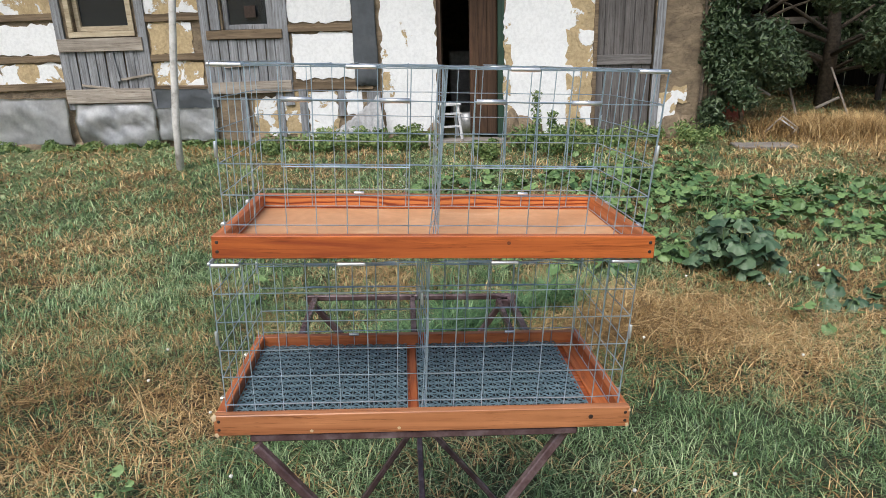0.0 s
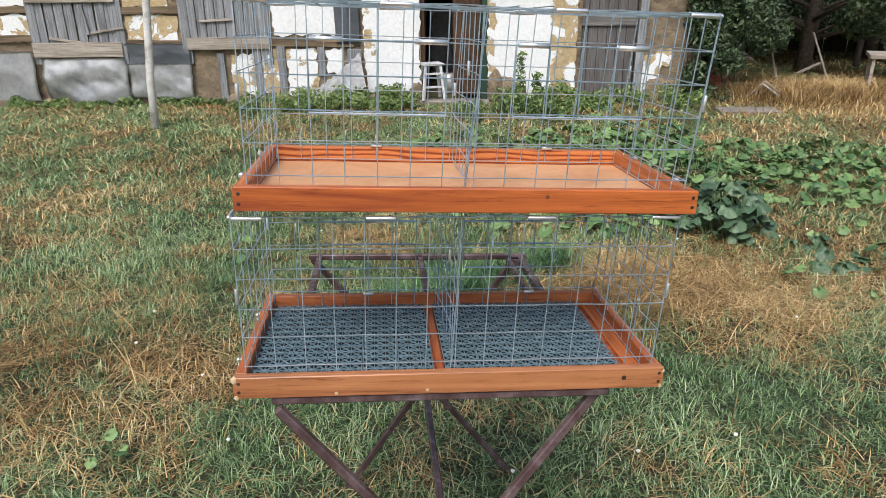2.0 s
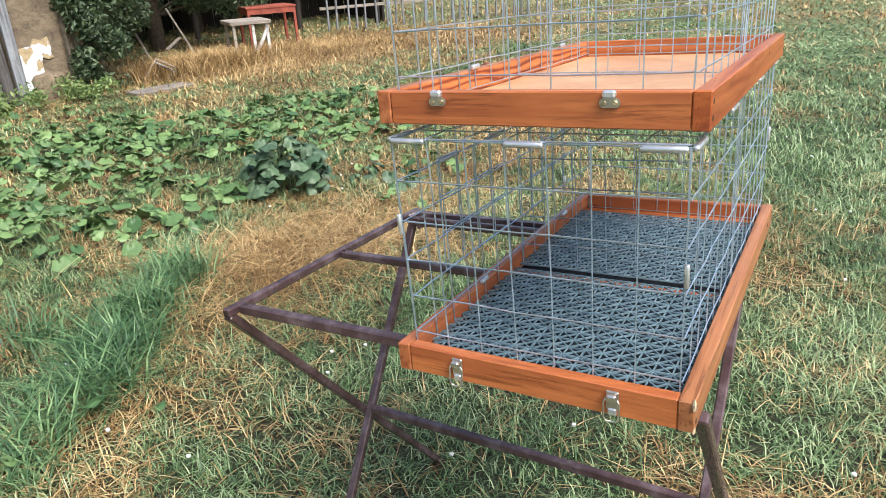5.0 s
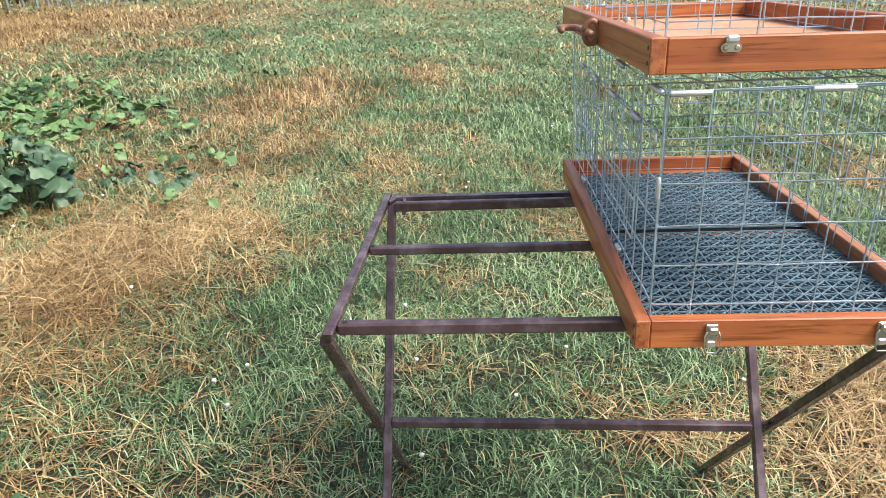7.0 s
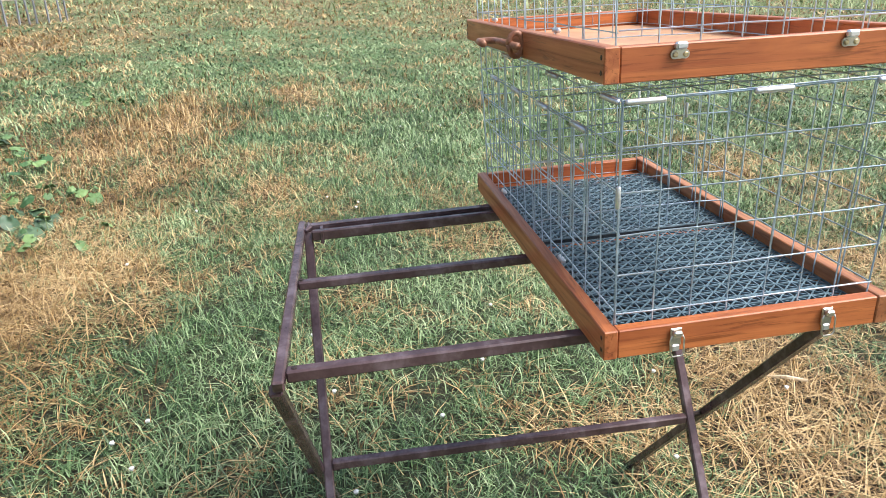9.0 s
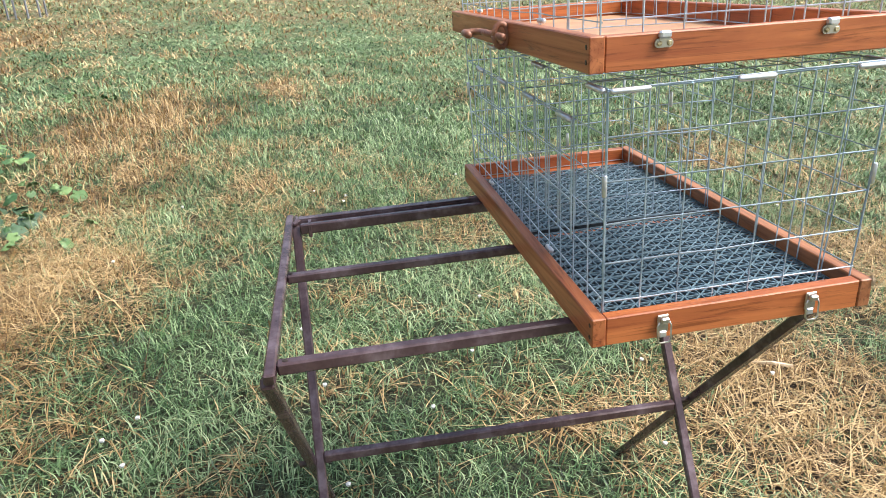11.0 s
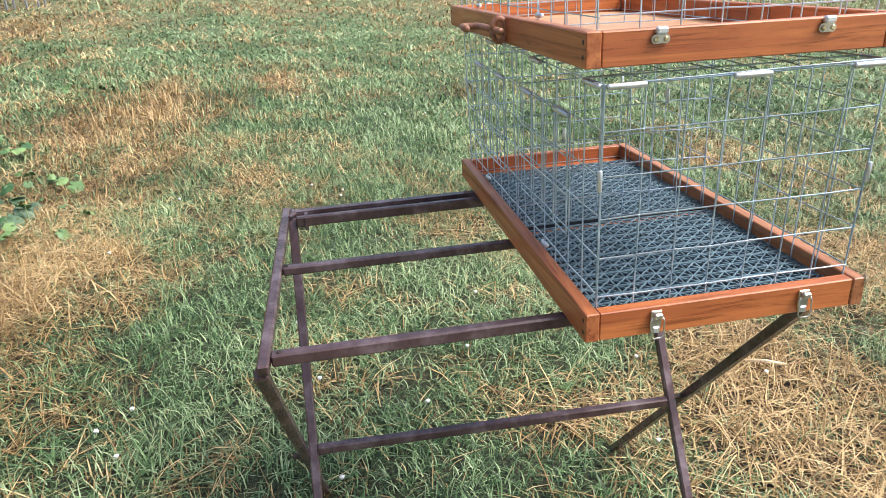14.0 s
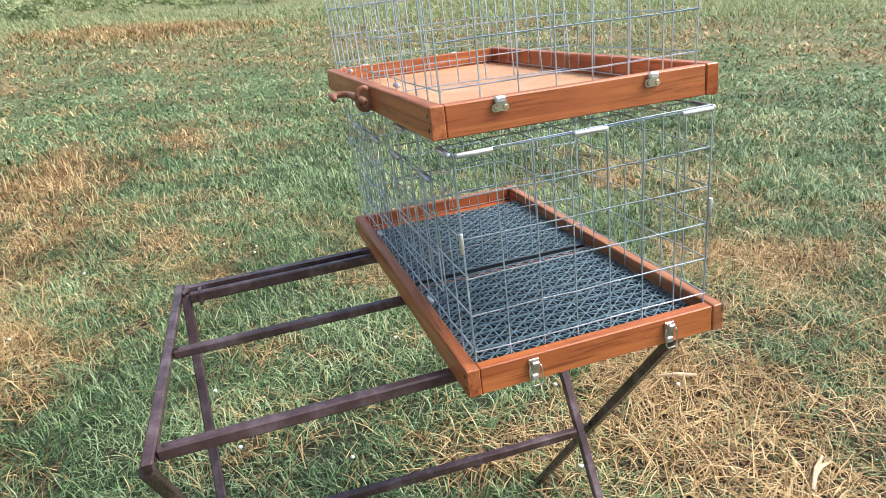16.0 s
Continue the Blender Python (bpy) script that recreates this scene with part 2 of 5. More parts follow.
GRASS = blade("green_grass", [(0.15, (0.010, 0.027, 0.010)), (0.40, (0.050, 0.108, 0.038)), (0.70, (0.165, 0.280, 0.108)), (1.0, (0.46, 0.56, 0.31))], 0.46)
STRAW = blade("dry_straw", [(0.15, (0.052, 0.027, 0.010)), (0.42, (0.195, 0.112, 0.040)), (0.72, (0.42, 0.27, 0.108)), (0.98, (0.76, 0.57, 0.30))], 0.5, 0.1)
FIELD = blade("field_weeds", [(0.15, (0.15, 0.20, 0.085)), (0.5, (0.26, 0.33, 0.15)), (0.9, (0.42, 0.48, 0.26))], 0.6, 0.3)
TALLGREEN = blade("long_grass", [(0.15, (0.014, 0.045, 0.018)), (0.5, (0.050, 0.130, 0.048)), (0.95, (0.20, 0.33, 0.14))])
FOLIAGE = blade("dark_foliage", [(0.15, (0.016, 0.032, 0.014)), (0.5, (0.040, 0.074, 0.032)), (0.9, (0.10, 0.145, 0.07))])
WEED = blade("weed_leaves", [(0.15, (0.05, 0.095, 0.03)), (0.5, (0.11, 0.19, 0.06)), (0.9, (0.24, 0.31, 0.11))])
PUMPKIN = leaf_mat("vine_leaf", (0.048, 0.120, 0.040), (0.19, 0.30, 0.105))
BURDOCK = leaf_mat("burdock_leaf", (0.045, 0.095, 0.050), (0.11, 0.18, 0.095))
STEMS = mottled("green_stem", [(0.3, (0.08, 0.14, 0.05)), (0.7, (0.2, 0.26, 0.11))], 20)


def glass():
    m, n, l, b = mat("dusty_window_glass", 0.12)
    b.inputs["Base Color"].default_value = (0.05, 0.06, 0.07, 1)
    b.inputs["Transmission Weight"].default_value = 0.6
    return m


GLASS = glass()


def ground_mat():
    m, n, l, b = mat("soil_with_gap_shade", 0.95)
    v = coords(n, l, (1, 1, 1))
    at = n.new("ShaderNodeAttribute")
    at.attribute_name = "dry"
    f, h = noise_tex(n, l, v, 9, 8, 0.7), noise_tex(n, l, v, 90, 6, 0.7)
    # Near soil is almost black: shade between the blades is put into its colour.
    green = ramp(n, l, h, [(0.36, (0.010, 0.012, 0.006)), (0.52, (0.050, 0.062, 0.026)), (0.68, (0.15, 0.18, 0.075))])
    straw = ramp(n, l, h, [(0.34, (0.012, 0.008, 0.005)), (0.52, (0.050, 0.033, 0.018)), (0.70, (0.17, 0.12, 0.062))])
    a = n.new("ShaderNodeMath")
    a.operation = "MULTIPLY_ADD"
    a.inputs[1].default_value, a.inputs[2].default_value = 0.9, -0.45
    l.new(f, a.inputs[0])
    s = n.new("ShaderNodeMath")
    l.new(a.outputs[0], s.inputs[0]), l.new(at.outputs["Fac"], s.inputs[1])
    k = ramp(n, l, s.outputs[0], [(0.25, (0, 0, 0)), (0.75, (1, 1, 1))])
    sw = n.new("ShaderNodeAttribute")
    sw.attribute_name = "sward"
    # Far off, paler colours stand for the bright grass tops over the soil.
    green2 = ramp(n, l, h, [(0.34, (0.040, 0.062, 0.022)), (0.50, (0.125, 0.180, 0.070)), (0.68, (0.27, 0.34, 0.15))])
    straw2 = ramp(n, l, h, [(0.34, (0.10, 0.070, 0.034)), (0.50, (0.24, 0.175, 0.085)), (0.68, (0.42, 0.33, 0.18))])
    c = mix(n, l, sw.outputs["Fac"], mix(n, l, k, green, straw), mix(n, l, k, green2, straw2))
    l.new(c, b.inputs["Base Color"])
    bump(n, l, b, h, 0.9, 0.03)
    return m


LAWN = ground_mat()


# ---- builders ----
def tag_mesh(name, verts, faces, material, parent=None, label="", smooth=False):
    me = bpy.data.meshes.new(name)
    me.from_pydata(verts, [], faces)
    me.materials.append(material)
    if smooth:
        me.polygons.foreach_set("use_smooth", [True] * len(me.polygons))
    me.update()
    ob = new(name, me)
    ob.parent = parent
    if label:
        ob["label"] = label
    return ob


def part(name, bm, material, parent, label="", smooth=False):
    bm.normal_update()
    me = bpy.data.meshes.new(name)
    bm.to_mesh(me)
    bm.free()
    me.materials.append(material)
    if smooth:
        me.polygons.foreach_set("use_smooth", [True] * len(me.polygons))
    ob = new(name, me)
    ob.parent = parent
    if label:
        ob["label"] = label
    return ob


def thing(name, m, label, category, group="", kind=""):
    ob = new(name)
    ob.empty_display_size = 0.05
    ob.matrix_basis = m
    return tagged(ob, label, category, group, kind)


def box(lo, hi, bevel=0.0, bm=None, wob=0.0):
    """A box from corner to corner, its edges broken."""
    own = bmesh.new()
    bmesh.ops.create_cube(own, size=1.0)
    c, s = [(p + q) / 2 for p, q in zip(lo, hi)], [q - p for p, q in zip(lo, hi)]
    for v in own.verts:
        v.co = Vector((c[i] + v.co[i] * s[i] + random.uniform(-wob, wob) for i in range(3)))
    if bevel:
        bmesh.ops.bevel(own, geom=list(own.edges), offset=bevel, segments=1, affect="EDGES", clamp_overlap=True)
    if bm is None:
        return own
    me = bpy.data.meshes.new("tmp")
    own.to_mesh(me)
    own.free()
    bm.from_mesh(me)
    bpy.data.meshes.remove(me)
    return bm


def beam_between(a, b, w, h, up=(0, 0, 1), bevel=0.002, bm=None):
    """A bar with a rectangular section from a to b."""
    a, b = Vector(a), Vector(b)
    d = (b - a).normalized()
    side = d.cross(Vector(up)).normalized()
    top = side.cross(d)
    own = box((0, -w / 2, -h / 2), ((b - a).length, w / 2, h / 2), bevel)
    own.transform(Matrix((d, side * -1, top)).transposed().to_4x4())
    own.transform(Matrix.Translation(a))
    bmesh.ops.recalc_face_normals(own, faces=own.faces)
    if bm is None:
        return own
    me = bpy.data.meshes.new("tmp")
    own.to_mesh(me)
    own.free()
    bm.from_mesh(me)
    bpy.data.meshes.remove(me)
    return bm


def tube(points, radii, sides=6, bm=None):
    """A tapered round bar along points."""
    bm = bm or bmesh.new()
    pts = [Vector(p) for p in points]
    if isinstance(radii, (int, float)):
        radii = [radii] * len(pts)
    rings = []
    ref = Vector((0.31, 0.17, 0.93))
    for i, p in enumerate(pts):
        d = (pts[min(i + 1, len(pts) - 1)] - pts[max(i - 1, 0)]).normalized()
        if abs(d.dot(ref)) > 0.96:
            ref = Vector((0.9, 0.2, 0.1))
        x = d.cross(ref).normalized()
        y = d.cross(x)
        rings.append([bm.verts.new(p + radii[i] * (math.cos(2 * math.pi * k / sides) * x + math.sin(2 * math.pi * k / sides) * y)) for k in range(sides)])
    for r0, r1 in zip(rings, rings[1:]):
        for k in range(sides):
            bm.faces.new((r0[k], r0[(k + 1) % sides], r1[(k + 1) % sides], r1[k]))
    bm.faces.new(rings[0][::-1]), bm.faces.new(rings[-1])
    return bm


def disc(c, axis, r, t, sides=12):
    c, axis = Vector(c), Vector(axis).normalized()
    return tube([c, c + axis * t * 0.6, c + axis * t], [r, r, r * 0.7], sides)


def basis(o, a, b):
    o, a, b = Vector(o), Vector(a), Vector(b)
    ex = (a - o).normalized()
    ez = ex.cross(b - o).normalized()
    ey = ez.cross(ex)
    return Matrix.Translation(o) @ Matrix((ex, ey, ez)).transposed().to_4x4()


def fbm(x, y, seed=0, octaves=3):
    """Smooth value noise on arrays, 0 to 1."""
    total, amp, norm = np.zeros_like(x), 1.0, 0.0
    for o in range(octaves):
        xi, yi = np.floor(x).astype(np.int64), np.floor(y).astype(np.int64)
        fx, fy = x - xi, y - yi
        fx, fy = fx * fx * (3 - 2 * fx), fy * fy * (3 - 2 * fy)

        def r(i, j):
            k = (i * 374761393 + j * 668265263 + (seed + o) * 1442695041) & 0x7FFFFFFF
            k = ((k ^ (k >> 13)) * 1274126177) & 0x7FFFFFFF
            return ((k ^ (k >> 16)) & 0xFFFF) / 65535.0

        total += amp * ((r(xi, yi) * (1 - fx) + r(xi + 1, yi) * fx) * (1 - fy) + (r(xi, yi + 1) * (1 - fx) + r(xi + 1, yi + 1) * fx) * fy)
        norm += amp
        amp, x, y = amp * 0.5, x * 2.03 + 11.3, y * 2.03 + 5.7
    return total / norm


# dry places in the lawn: x, y, reach along x, reach along y, strength
DRY = [(1.50, 2.12, 0.55, 0.30, 1.0), (1.10, 2.48, 0.30, 0.25, 0.7), (0.40, 1.72, 0.36, 0.25, 0.8), (0.68, -0.50, 0.52, 0.28, 0.75), (0.95, 0.18, 0.24, 0.30, 0.5), (1.10, -0.68, 0.35, 0.22, 0.5),
       (1.86, 1.95, 0.28, 0.18, 0.5), (1.05, 1.72, 0.20, 0.25, 0.35), (2.90, 1.92, 0.50, 0.25, 0.6), (4.30, 2.40, 0.70, 0.55, 0.6), (5.10, 2.00, 0.90, 0.35, 0.7), (5.80, 1.03, 0.45, 0.18, 0.8), (9.90, 5.10, 1.6, 1.2, 0.7),
       (7.50, 6.90, 2.6, 1.4, 1.3), (-2.45, 6.25, 0.30, 0.20, 1.8), (22.5, 2.80, 2.4, 2.0, 1.4), (-0.70, 1.50, 0.45, 0.35, 0.4), (1.97, 1.50, 0.45, 0.28, 0.5), (2.75, 2.65, 0.50, 0.25, 0.4), (1.60, -1.60, 0.40, 0.40, 0.5)]
# lush green places: x, y, reach, strength
LUSH = [(2.05, 1.15, 0.45, 0.5), (1.35, 1.35, 0.35, 0.4), (0.90, 1.05, 0.30, 0.4), (2.0, 0.55, 0.5, 0.5), (3.8, 0.4, 0.8, 0.5), (4.5, -0.9, 0.9, 0.5), (9.0, 1.5, 2.5, 0.5), (1.36, 0.90, 0.25, 0.4), (0.10, 1.1, 0.22, 0.4), (-0.85, 3.3, 0.5, 0.3), (-2.2, 5.6, 0.9, 0.3), (0.5, 1.2, 0.22, 0.5), (5.5, -4.5, 3.5, 0.7), (2.3, -1.1, 0.7, 0.4), (-2.6, 6.9, 0.8, 0.4)]


def dryness(x, y):
    d = 0.478 + 1.45 * (0.24 * fbm(x * 1.1, y * 1.1, 3) + 0.42 * fbm(x * 3.6, y * 3.6, 9) + 0.34 * fbm(x * 11, y * 11, 14, 2) - 0.5)
    for cx, cy, sx, sy, k in DRY:
        d = d + 0.42 * k * np.exp(-(((x - cx) / sx) ** 2 + ((y - cy) / sy) ** 2))
    for cx, cy, r, k in LUSH:
        d = d - 0.32 * k * np.exp(-((x - cx) ** 2 + (y - cy) ** 2) / r ** 2)
    return np.clip(d, 0, 1.4)


def land(x, y):
    """Height of the lawn."""
    r = np.hypot(x - 0.3, y - 0.4)
    return 0.035 * (fbm(x * 0.9, y * 0.9, 21) - 0.5) + 0.02 * (fbm(x * 3.1, y * 3.1, 5) - 0.5) - 0.012 + 0.002 * np.minimum(r, 6) + 0.018 * (np.clip(r, 14, 150) - 14)


def land1(x, y):
    return float(land(np.array([float(x)]), np.array([float(y)]))[0])


# ---- ground ----
def build_ground():
    rad = np.concatenate([np.linspace(0, 9, 130), np.geomspace(9.2, 2500, 60)])
    n = 200
    a = np.linspace(0, 2 * np.pi, n, endpoint=False)
    x, y = (0.3 + rad[:, None] * np.cos(a)).ravel(), (0.4 + rad[:, None] * np.sin(a)).ravel()
    z = land(x, y)
    i, j = np.meshgrid(np.arange(len(rad) - 1), np.arange(n), indexing="ij")
    k = (j + 1) % n
    faces = np.stack([i * n + j, (i + 1) * n + j, (i + 1) * n + k, i * n + k], -1).reshape(-1, 4)
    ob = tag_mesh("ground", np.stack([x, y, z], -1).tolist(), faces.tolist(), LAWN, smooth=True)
    att = ob.data.attributes.new("dry", "FLOAT", "POINT")
    att.data.foreach_set("value", dryness(x, y).astype(np.float32))
    # Blends from the shade-dark near soil to the paler far ground.
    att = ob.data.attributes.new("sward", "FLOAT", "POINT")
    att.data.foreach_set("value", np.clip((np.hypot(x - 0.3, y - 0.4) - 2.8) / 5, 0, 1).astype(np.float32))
    tagged(ob, "dry summer lawn of short grass and straw", "ground", kind="structure")


build_ground()


# ---- the two trays and their cages ----
LOWER = basis((0.002, 0.001, 0.809), (0.7415, 0.0075, 0.7815), (-0.0045, 0.3895, 0.7845))
UPPER = basis((0.035, 0.024, 1.132), (0.7815, 0.0335, 1.0955), (0.0235, 0.4065, 1.1115))
LEN, DEP, HGT, THK = 0.744, 0.381, 0.039, 0.018


def toggle_latch(parent, u, v, out):
    """A toggle latch on a side board: base, lever and wire loop; out is the way it faces."""
    b = box((min(u, u + out * 0.003), v - 0.0072, 0.010), (max(u, u + out * 0.003), v + 0.0072, 0.034), 0.001)
    base = part("latch", b, STEEL, parent, "zinc-plated steel toggle latch")
    bm = box((min(u + out * 0.003, u + out * 0.010), v - 0.0058, 0.024), (max(u + out * 0.003, u + out * 0.009), v + 0.0058, 0.0325), 0.002)
    part("lever", bm, STEEL, base)
    x = u + out * 0.006
    loop = [(x, v - 0.0068, 0.026), (x, v - 0.0092, 0.020), (x + out * 0.002, v - 0.0085, 0.002), (x + out * 0.002, v - 0.006, -0.002), (x + out * 0.002, v + 0.006, -0.002), (x + out * 0.002, v + 0.0085, 0.002), (x, v + 0.0092, 0.020), (x, v + 0.0068, 0.026)]
    part("loop", tube(loop, 0.0011, 6), STEEL, base, smooth=True)
    part("tongue", box((min(u, u + out * 0.005), v - 0.005, 0.003), (max(u, u + out * 0.005), v + 0.005, 0.012), 0.0015), FERRULE, base)


def strike_plate(parent, u, v, out):
    bm = tube([(u, v - 0.0058, 0.027), (u + out * 0.002, v - 0.0058, 0.027)], 0.0050, 12)
    tube([(u, v + 0.0058, 0.027), (u + out * 0.002, v + 0.0058, 0.027)], 0.0050, 12, bm)
    box((min(u, u + out * 0.0025), v - 0.0058, 0.0225), (max(u, u + out * 0.0025), v + 0.0058, 0.0325), 0, bm)
    plate = part("strike_plate", bm, STEEL, parent, "zinc-plated strike plate with two screws")
    part("hook", box((min(u - out * 0.001, u + out * 0.007), v - 0.0068, 0.032), (max(u - out * 0.001, u + out * 0.007), v + 0.0068, 0.0400), 0.002), FERRULE, plate)
    for s in (-0.0058, 0.0058):
        part("screw", disc((u + out * 0.002, v + s, 0.027), (out, 0, 0), 0.0030, 0.0022), BRASS, plate)


def tray(name, m, front, inside, label):
    t = thing(name, m, label, "tray", "cage trays")
    part("front_board", box((0, 0, 0), (LEN, THK, HGT), 0.0014), front, t)
    board = part("back_board", box((0, DEP - THK, 0), (LEN, DEP, HGT), 0.0014), STAIN_B, t)
    board.data.materials.append(inside)
    for f in board.data.polygons:
        f.material_index = 1 if f.normal.y < -0.9 else 0
    part("side_board", box((0.0008, THK + 0.0005, 0.0003), (THK, DEP - THK - 0.0005, HGT - 0.0006), 0.0014), STAIN_Y, t)
    part("side_board", box((LEN - THK, THK + 0.0005, 0.0003), (LEN - 0.0008, DEP - THK - 0.0005, HGT - 0.0006), 0.0014), STAIN_Y, t)
    for u in (0.0085, LEN - 0.0085):
        for w in (0.012, 0.028):
            part("screw", disc((u, 0.0006, w), (0, -1, 0), 0.0031, 0.0012, 10), SCREW, t)
            part("screw", disc((u, DEP - 0.0006, w), (0, 1, 0), 0.0031, 0.0012, 10), SCREW, t)
    return t


low = tray("wooden_tray", LOWER, BARE_X, STAIN_B, "shallow orange-stained wooden tray with chipped corners and plastic grid floor")
part("floor_board", box((THK, THK, 0.001), (LEN - THK, DEP - THK, 0.0055)), STAIN_X, low)
part("middle_bar", box((0.3465, THK, 0.0056), (0.3605, DEP - THK, 0.0095), 0.001), STAIN_Y, low)
part("side_strip", box((0.700, THK, 0.0056), (LEN - THK, DEP - THK, 0.0105), 0.001), STAIN_Y, low, "stained strip beside the grid floor")
for u, w, s in ((0.002, 0.034, 0.013), (0.004, 0.003, 0.011), (LEN - 0.002, 0.033, 0.008), (LEN - 0.004, 0.004, 0.009)):
    bm = bmesh.new()
    bmesh.ops.create_icosphere(bm, subdivisions=1, radius=s * 0.62)
    for v in bm.verts:
        v.co = Vector((v.co.x * 0.8, v.co.y * 0.35, v.co.z)) * random.uniform(0.75, 1.2) + Vector((u, 0.0012, w))
    part("chip", bm, CHIP, low, "bare chipped wood at the corner")
for u, w in ((0.17, 0.006), (0.325, 0.008)):
    bm = disc((u, 0.0005, w), (0, -1, 0), 0.0042, 0.0006, 5)
    part("chip", bm, CHIP, low, "bare nick in the board")
part("knot", disc((0.672, 0.0005, 0.021), (0, -1, 0), 0.0045, 0.0009, 10), SCREW, low, "dark knot in the wood")
for v in (0.29, 0.089):
    toggle_latch(low, 0.0, v, -1)
    toggle_latch(low, LEN, v, 1)

up = tray("wooden_tray", UPPER, STAIN_X, WAVY, "shallow orange-stained wooden tray with plywood floor and bolt handle")
part("floor_board", box((THK, THK, 0.001), (LEN - THK, DEP - THK, 0.0085)), PLY, up, "pale stained plywood floor")
part("knot", disc((0.492, 0.0005, 0.027), (0, -1, 0), 0.0042, 0.0006, 10), KNOT, up, "dark knot in the wood")
for v in (0.297, 0.097):
    strike_plate(up, 0.0, v, -1)
    strike_plate(up, LEN, v, 1)


def bolt_handle(parent, u):
    """An iron eye and a bent bolt through it on the back board."""
    y = DEP
    ring = [(u + 0.02, y + 0.010 + 0.011 * math.cos(a), 0.020 + 0.017 * math.sin(a)) for a in np.linspace(0, 2 * math.pi, 15)]
    h = part("bolt", tube([(u - 0.012, y + 0.016, 0.02), (u + 0.10, y + 0.016, 0.02), (u + 0.118, y + 0.02, 0.02), (u + 0.126, y + 0.032, 0.02), (u + 0.118, y + 0.045, 0.02), (u + 0.07, y + 0.048, 0.02)], 0.0055, 8), RUSTY, parent, "brown-painted iron slide bolt", True)
    part("eye", tube(ring, 0.0045, 7), RUSTY, h, smooth=True)


bolt_handle(up, 0.30)

# plastic grid mats made of tiles
PITCH_U, PITCH_V = 0.0645, 0.0694


def tile_mesh():
    verts, faces = [], []

    def rib(a, b, w=0.00085, low=0.0092, top=0.0115):
        a, b = Vector((*a, 0)), Vector((*b, 0))
        d = (b - a).normalized()
        s = Vector((-d.y, d.x, 0)) * w
        k = len(verts)
        for p in (a, b):
            verts.extend([(*(p - s).xy, low), (*(p - s * 0.9).xy, top), (*(p + s * 0.9).xy, top), (*(p + s).xy, low)])
        faces.extend([(k, k + 4, k + 5, k + 1), (k + 1, k + 5, k + 6, k + 2), (k + 2, k + 6, k + 7, k + 3), (k + 3, k + 7, k + 4, k)])

    w, h = PITCH_U - 0.0026, PITCH_V - 0.0006
    for q in (0, 1 / 3, 2 / 3, 1):
        rib((0, q * h), (w, q * h))
        rib((q * w, 0), (q * w, h))
    t1, t2 = 1 / 3, 2 / 3
    for p, q in ((0, 1), (t1, 1), (t2, 1)):
        c, d = 0, q - p
        for a, b in (((p, c), (q, d)), ((p, 1 - c), (q, 1 - d))):
            rib((a[0] * w, a[1] * h), (b[0] * w, b[1] * h))
    for p, q in ((t1, 1), (t2, 1)):
        for a, b in (((0, p), (q - p, 1)), ((0, 1 - p), (q - p, 0))):
            rib((a[0] * w, a[1] * h), (b[0] * w, b[1] * h))
    me = bpy.data.meshes.new("tile")
    me.from_pydata(verts, [], faces)
    me.materials.append(MAT)
    return me


TILE_MESH = tile_mesh()
for u0 in (0.0205, 0.3625):
    fl = thing("plastic_floor_mat", LOWER @ pose(u0, THK + 0.001, 0.006), "dark blue-grey plastic grid mat in a wooden tray", "floor mat", "plastic floor mats")
    # Added dark sheet that hides the stained floor and shades the holes.
    part("hole_shade_sheet", box((0, 0, 0), (5 * PITCH_U - 0.002, 5 * PITCH_V, 0.0015)), MATSHADE, fl)
    for i in range(5):
        for j in range(5):
            o = new("tile", TILE_MESH)
            o.parent, o.location = fl, (i * PITCH_U, j * PITCH_V, 0.001)

# wire cages
TOP, R = 0.310, 0.00100


def wires(segments, r=R):
    """Straight wires, four-sided, as one welded sheet."""
    verts, faces = [], []
    for a, b in segments:
        a, b = Vector(a), Vector(b)
        d = (b - a).normalized()
        x = d.cross(Vector((0.3, 0.5, 0.81))).normalized() * r
        y = d.cross(x.normalized()) * r
        k = len(verts)
        for p in (a, b):
            verts.extend([tuple(p + x), tuple(p + y), tuple(p - x), tuple(p - y)])
        faces.extend([(k + i, k + (i + 1) % 4, k + 4 + (i + 1) % 4, k + 4 + i) for i in range(4)])
        faces.extend([(k + 3, k + 2, k + 1, k), (k + 4, k + 5, k + 6, k + 7)])
    return verts, faces


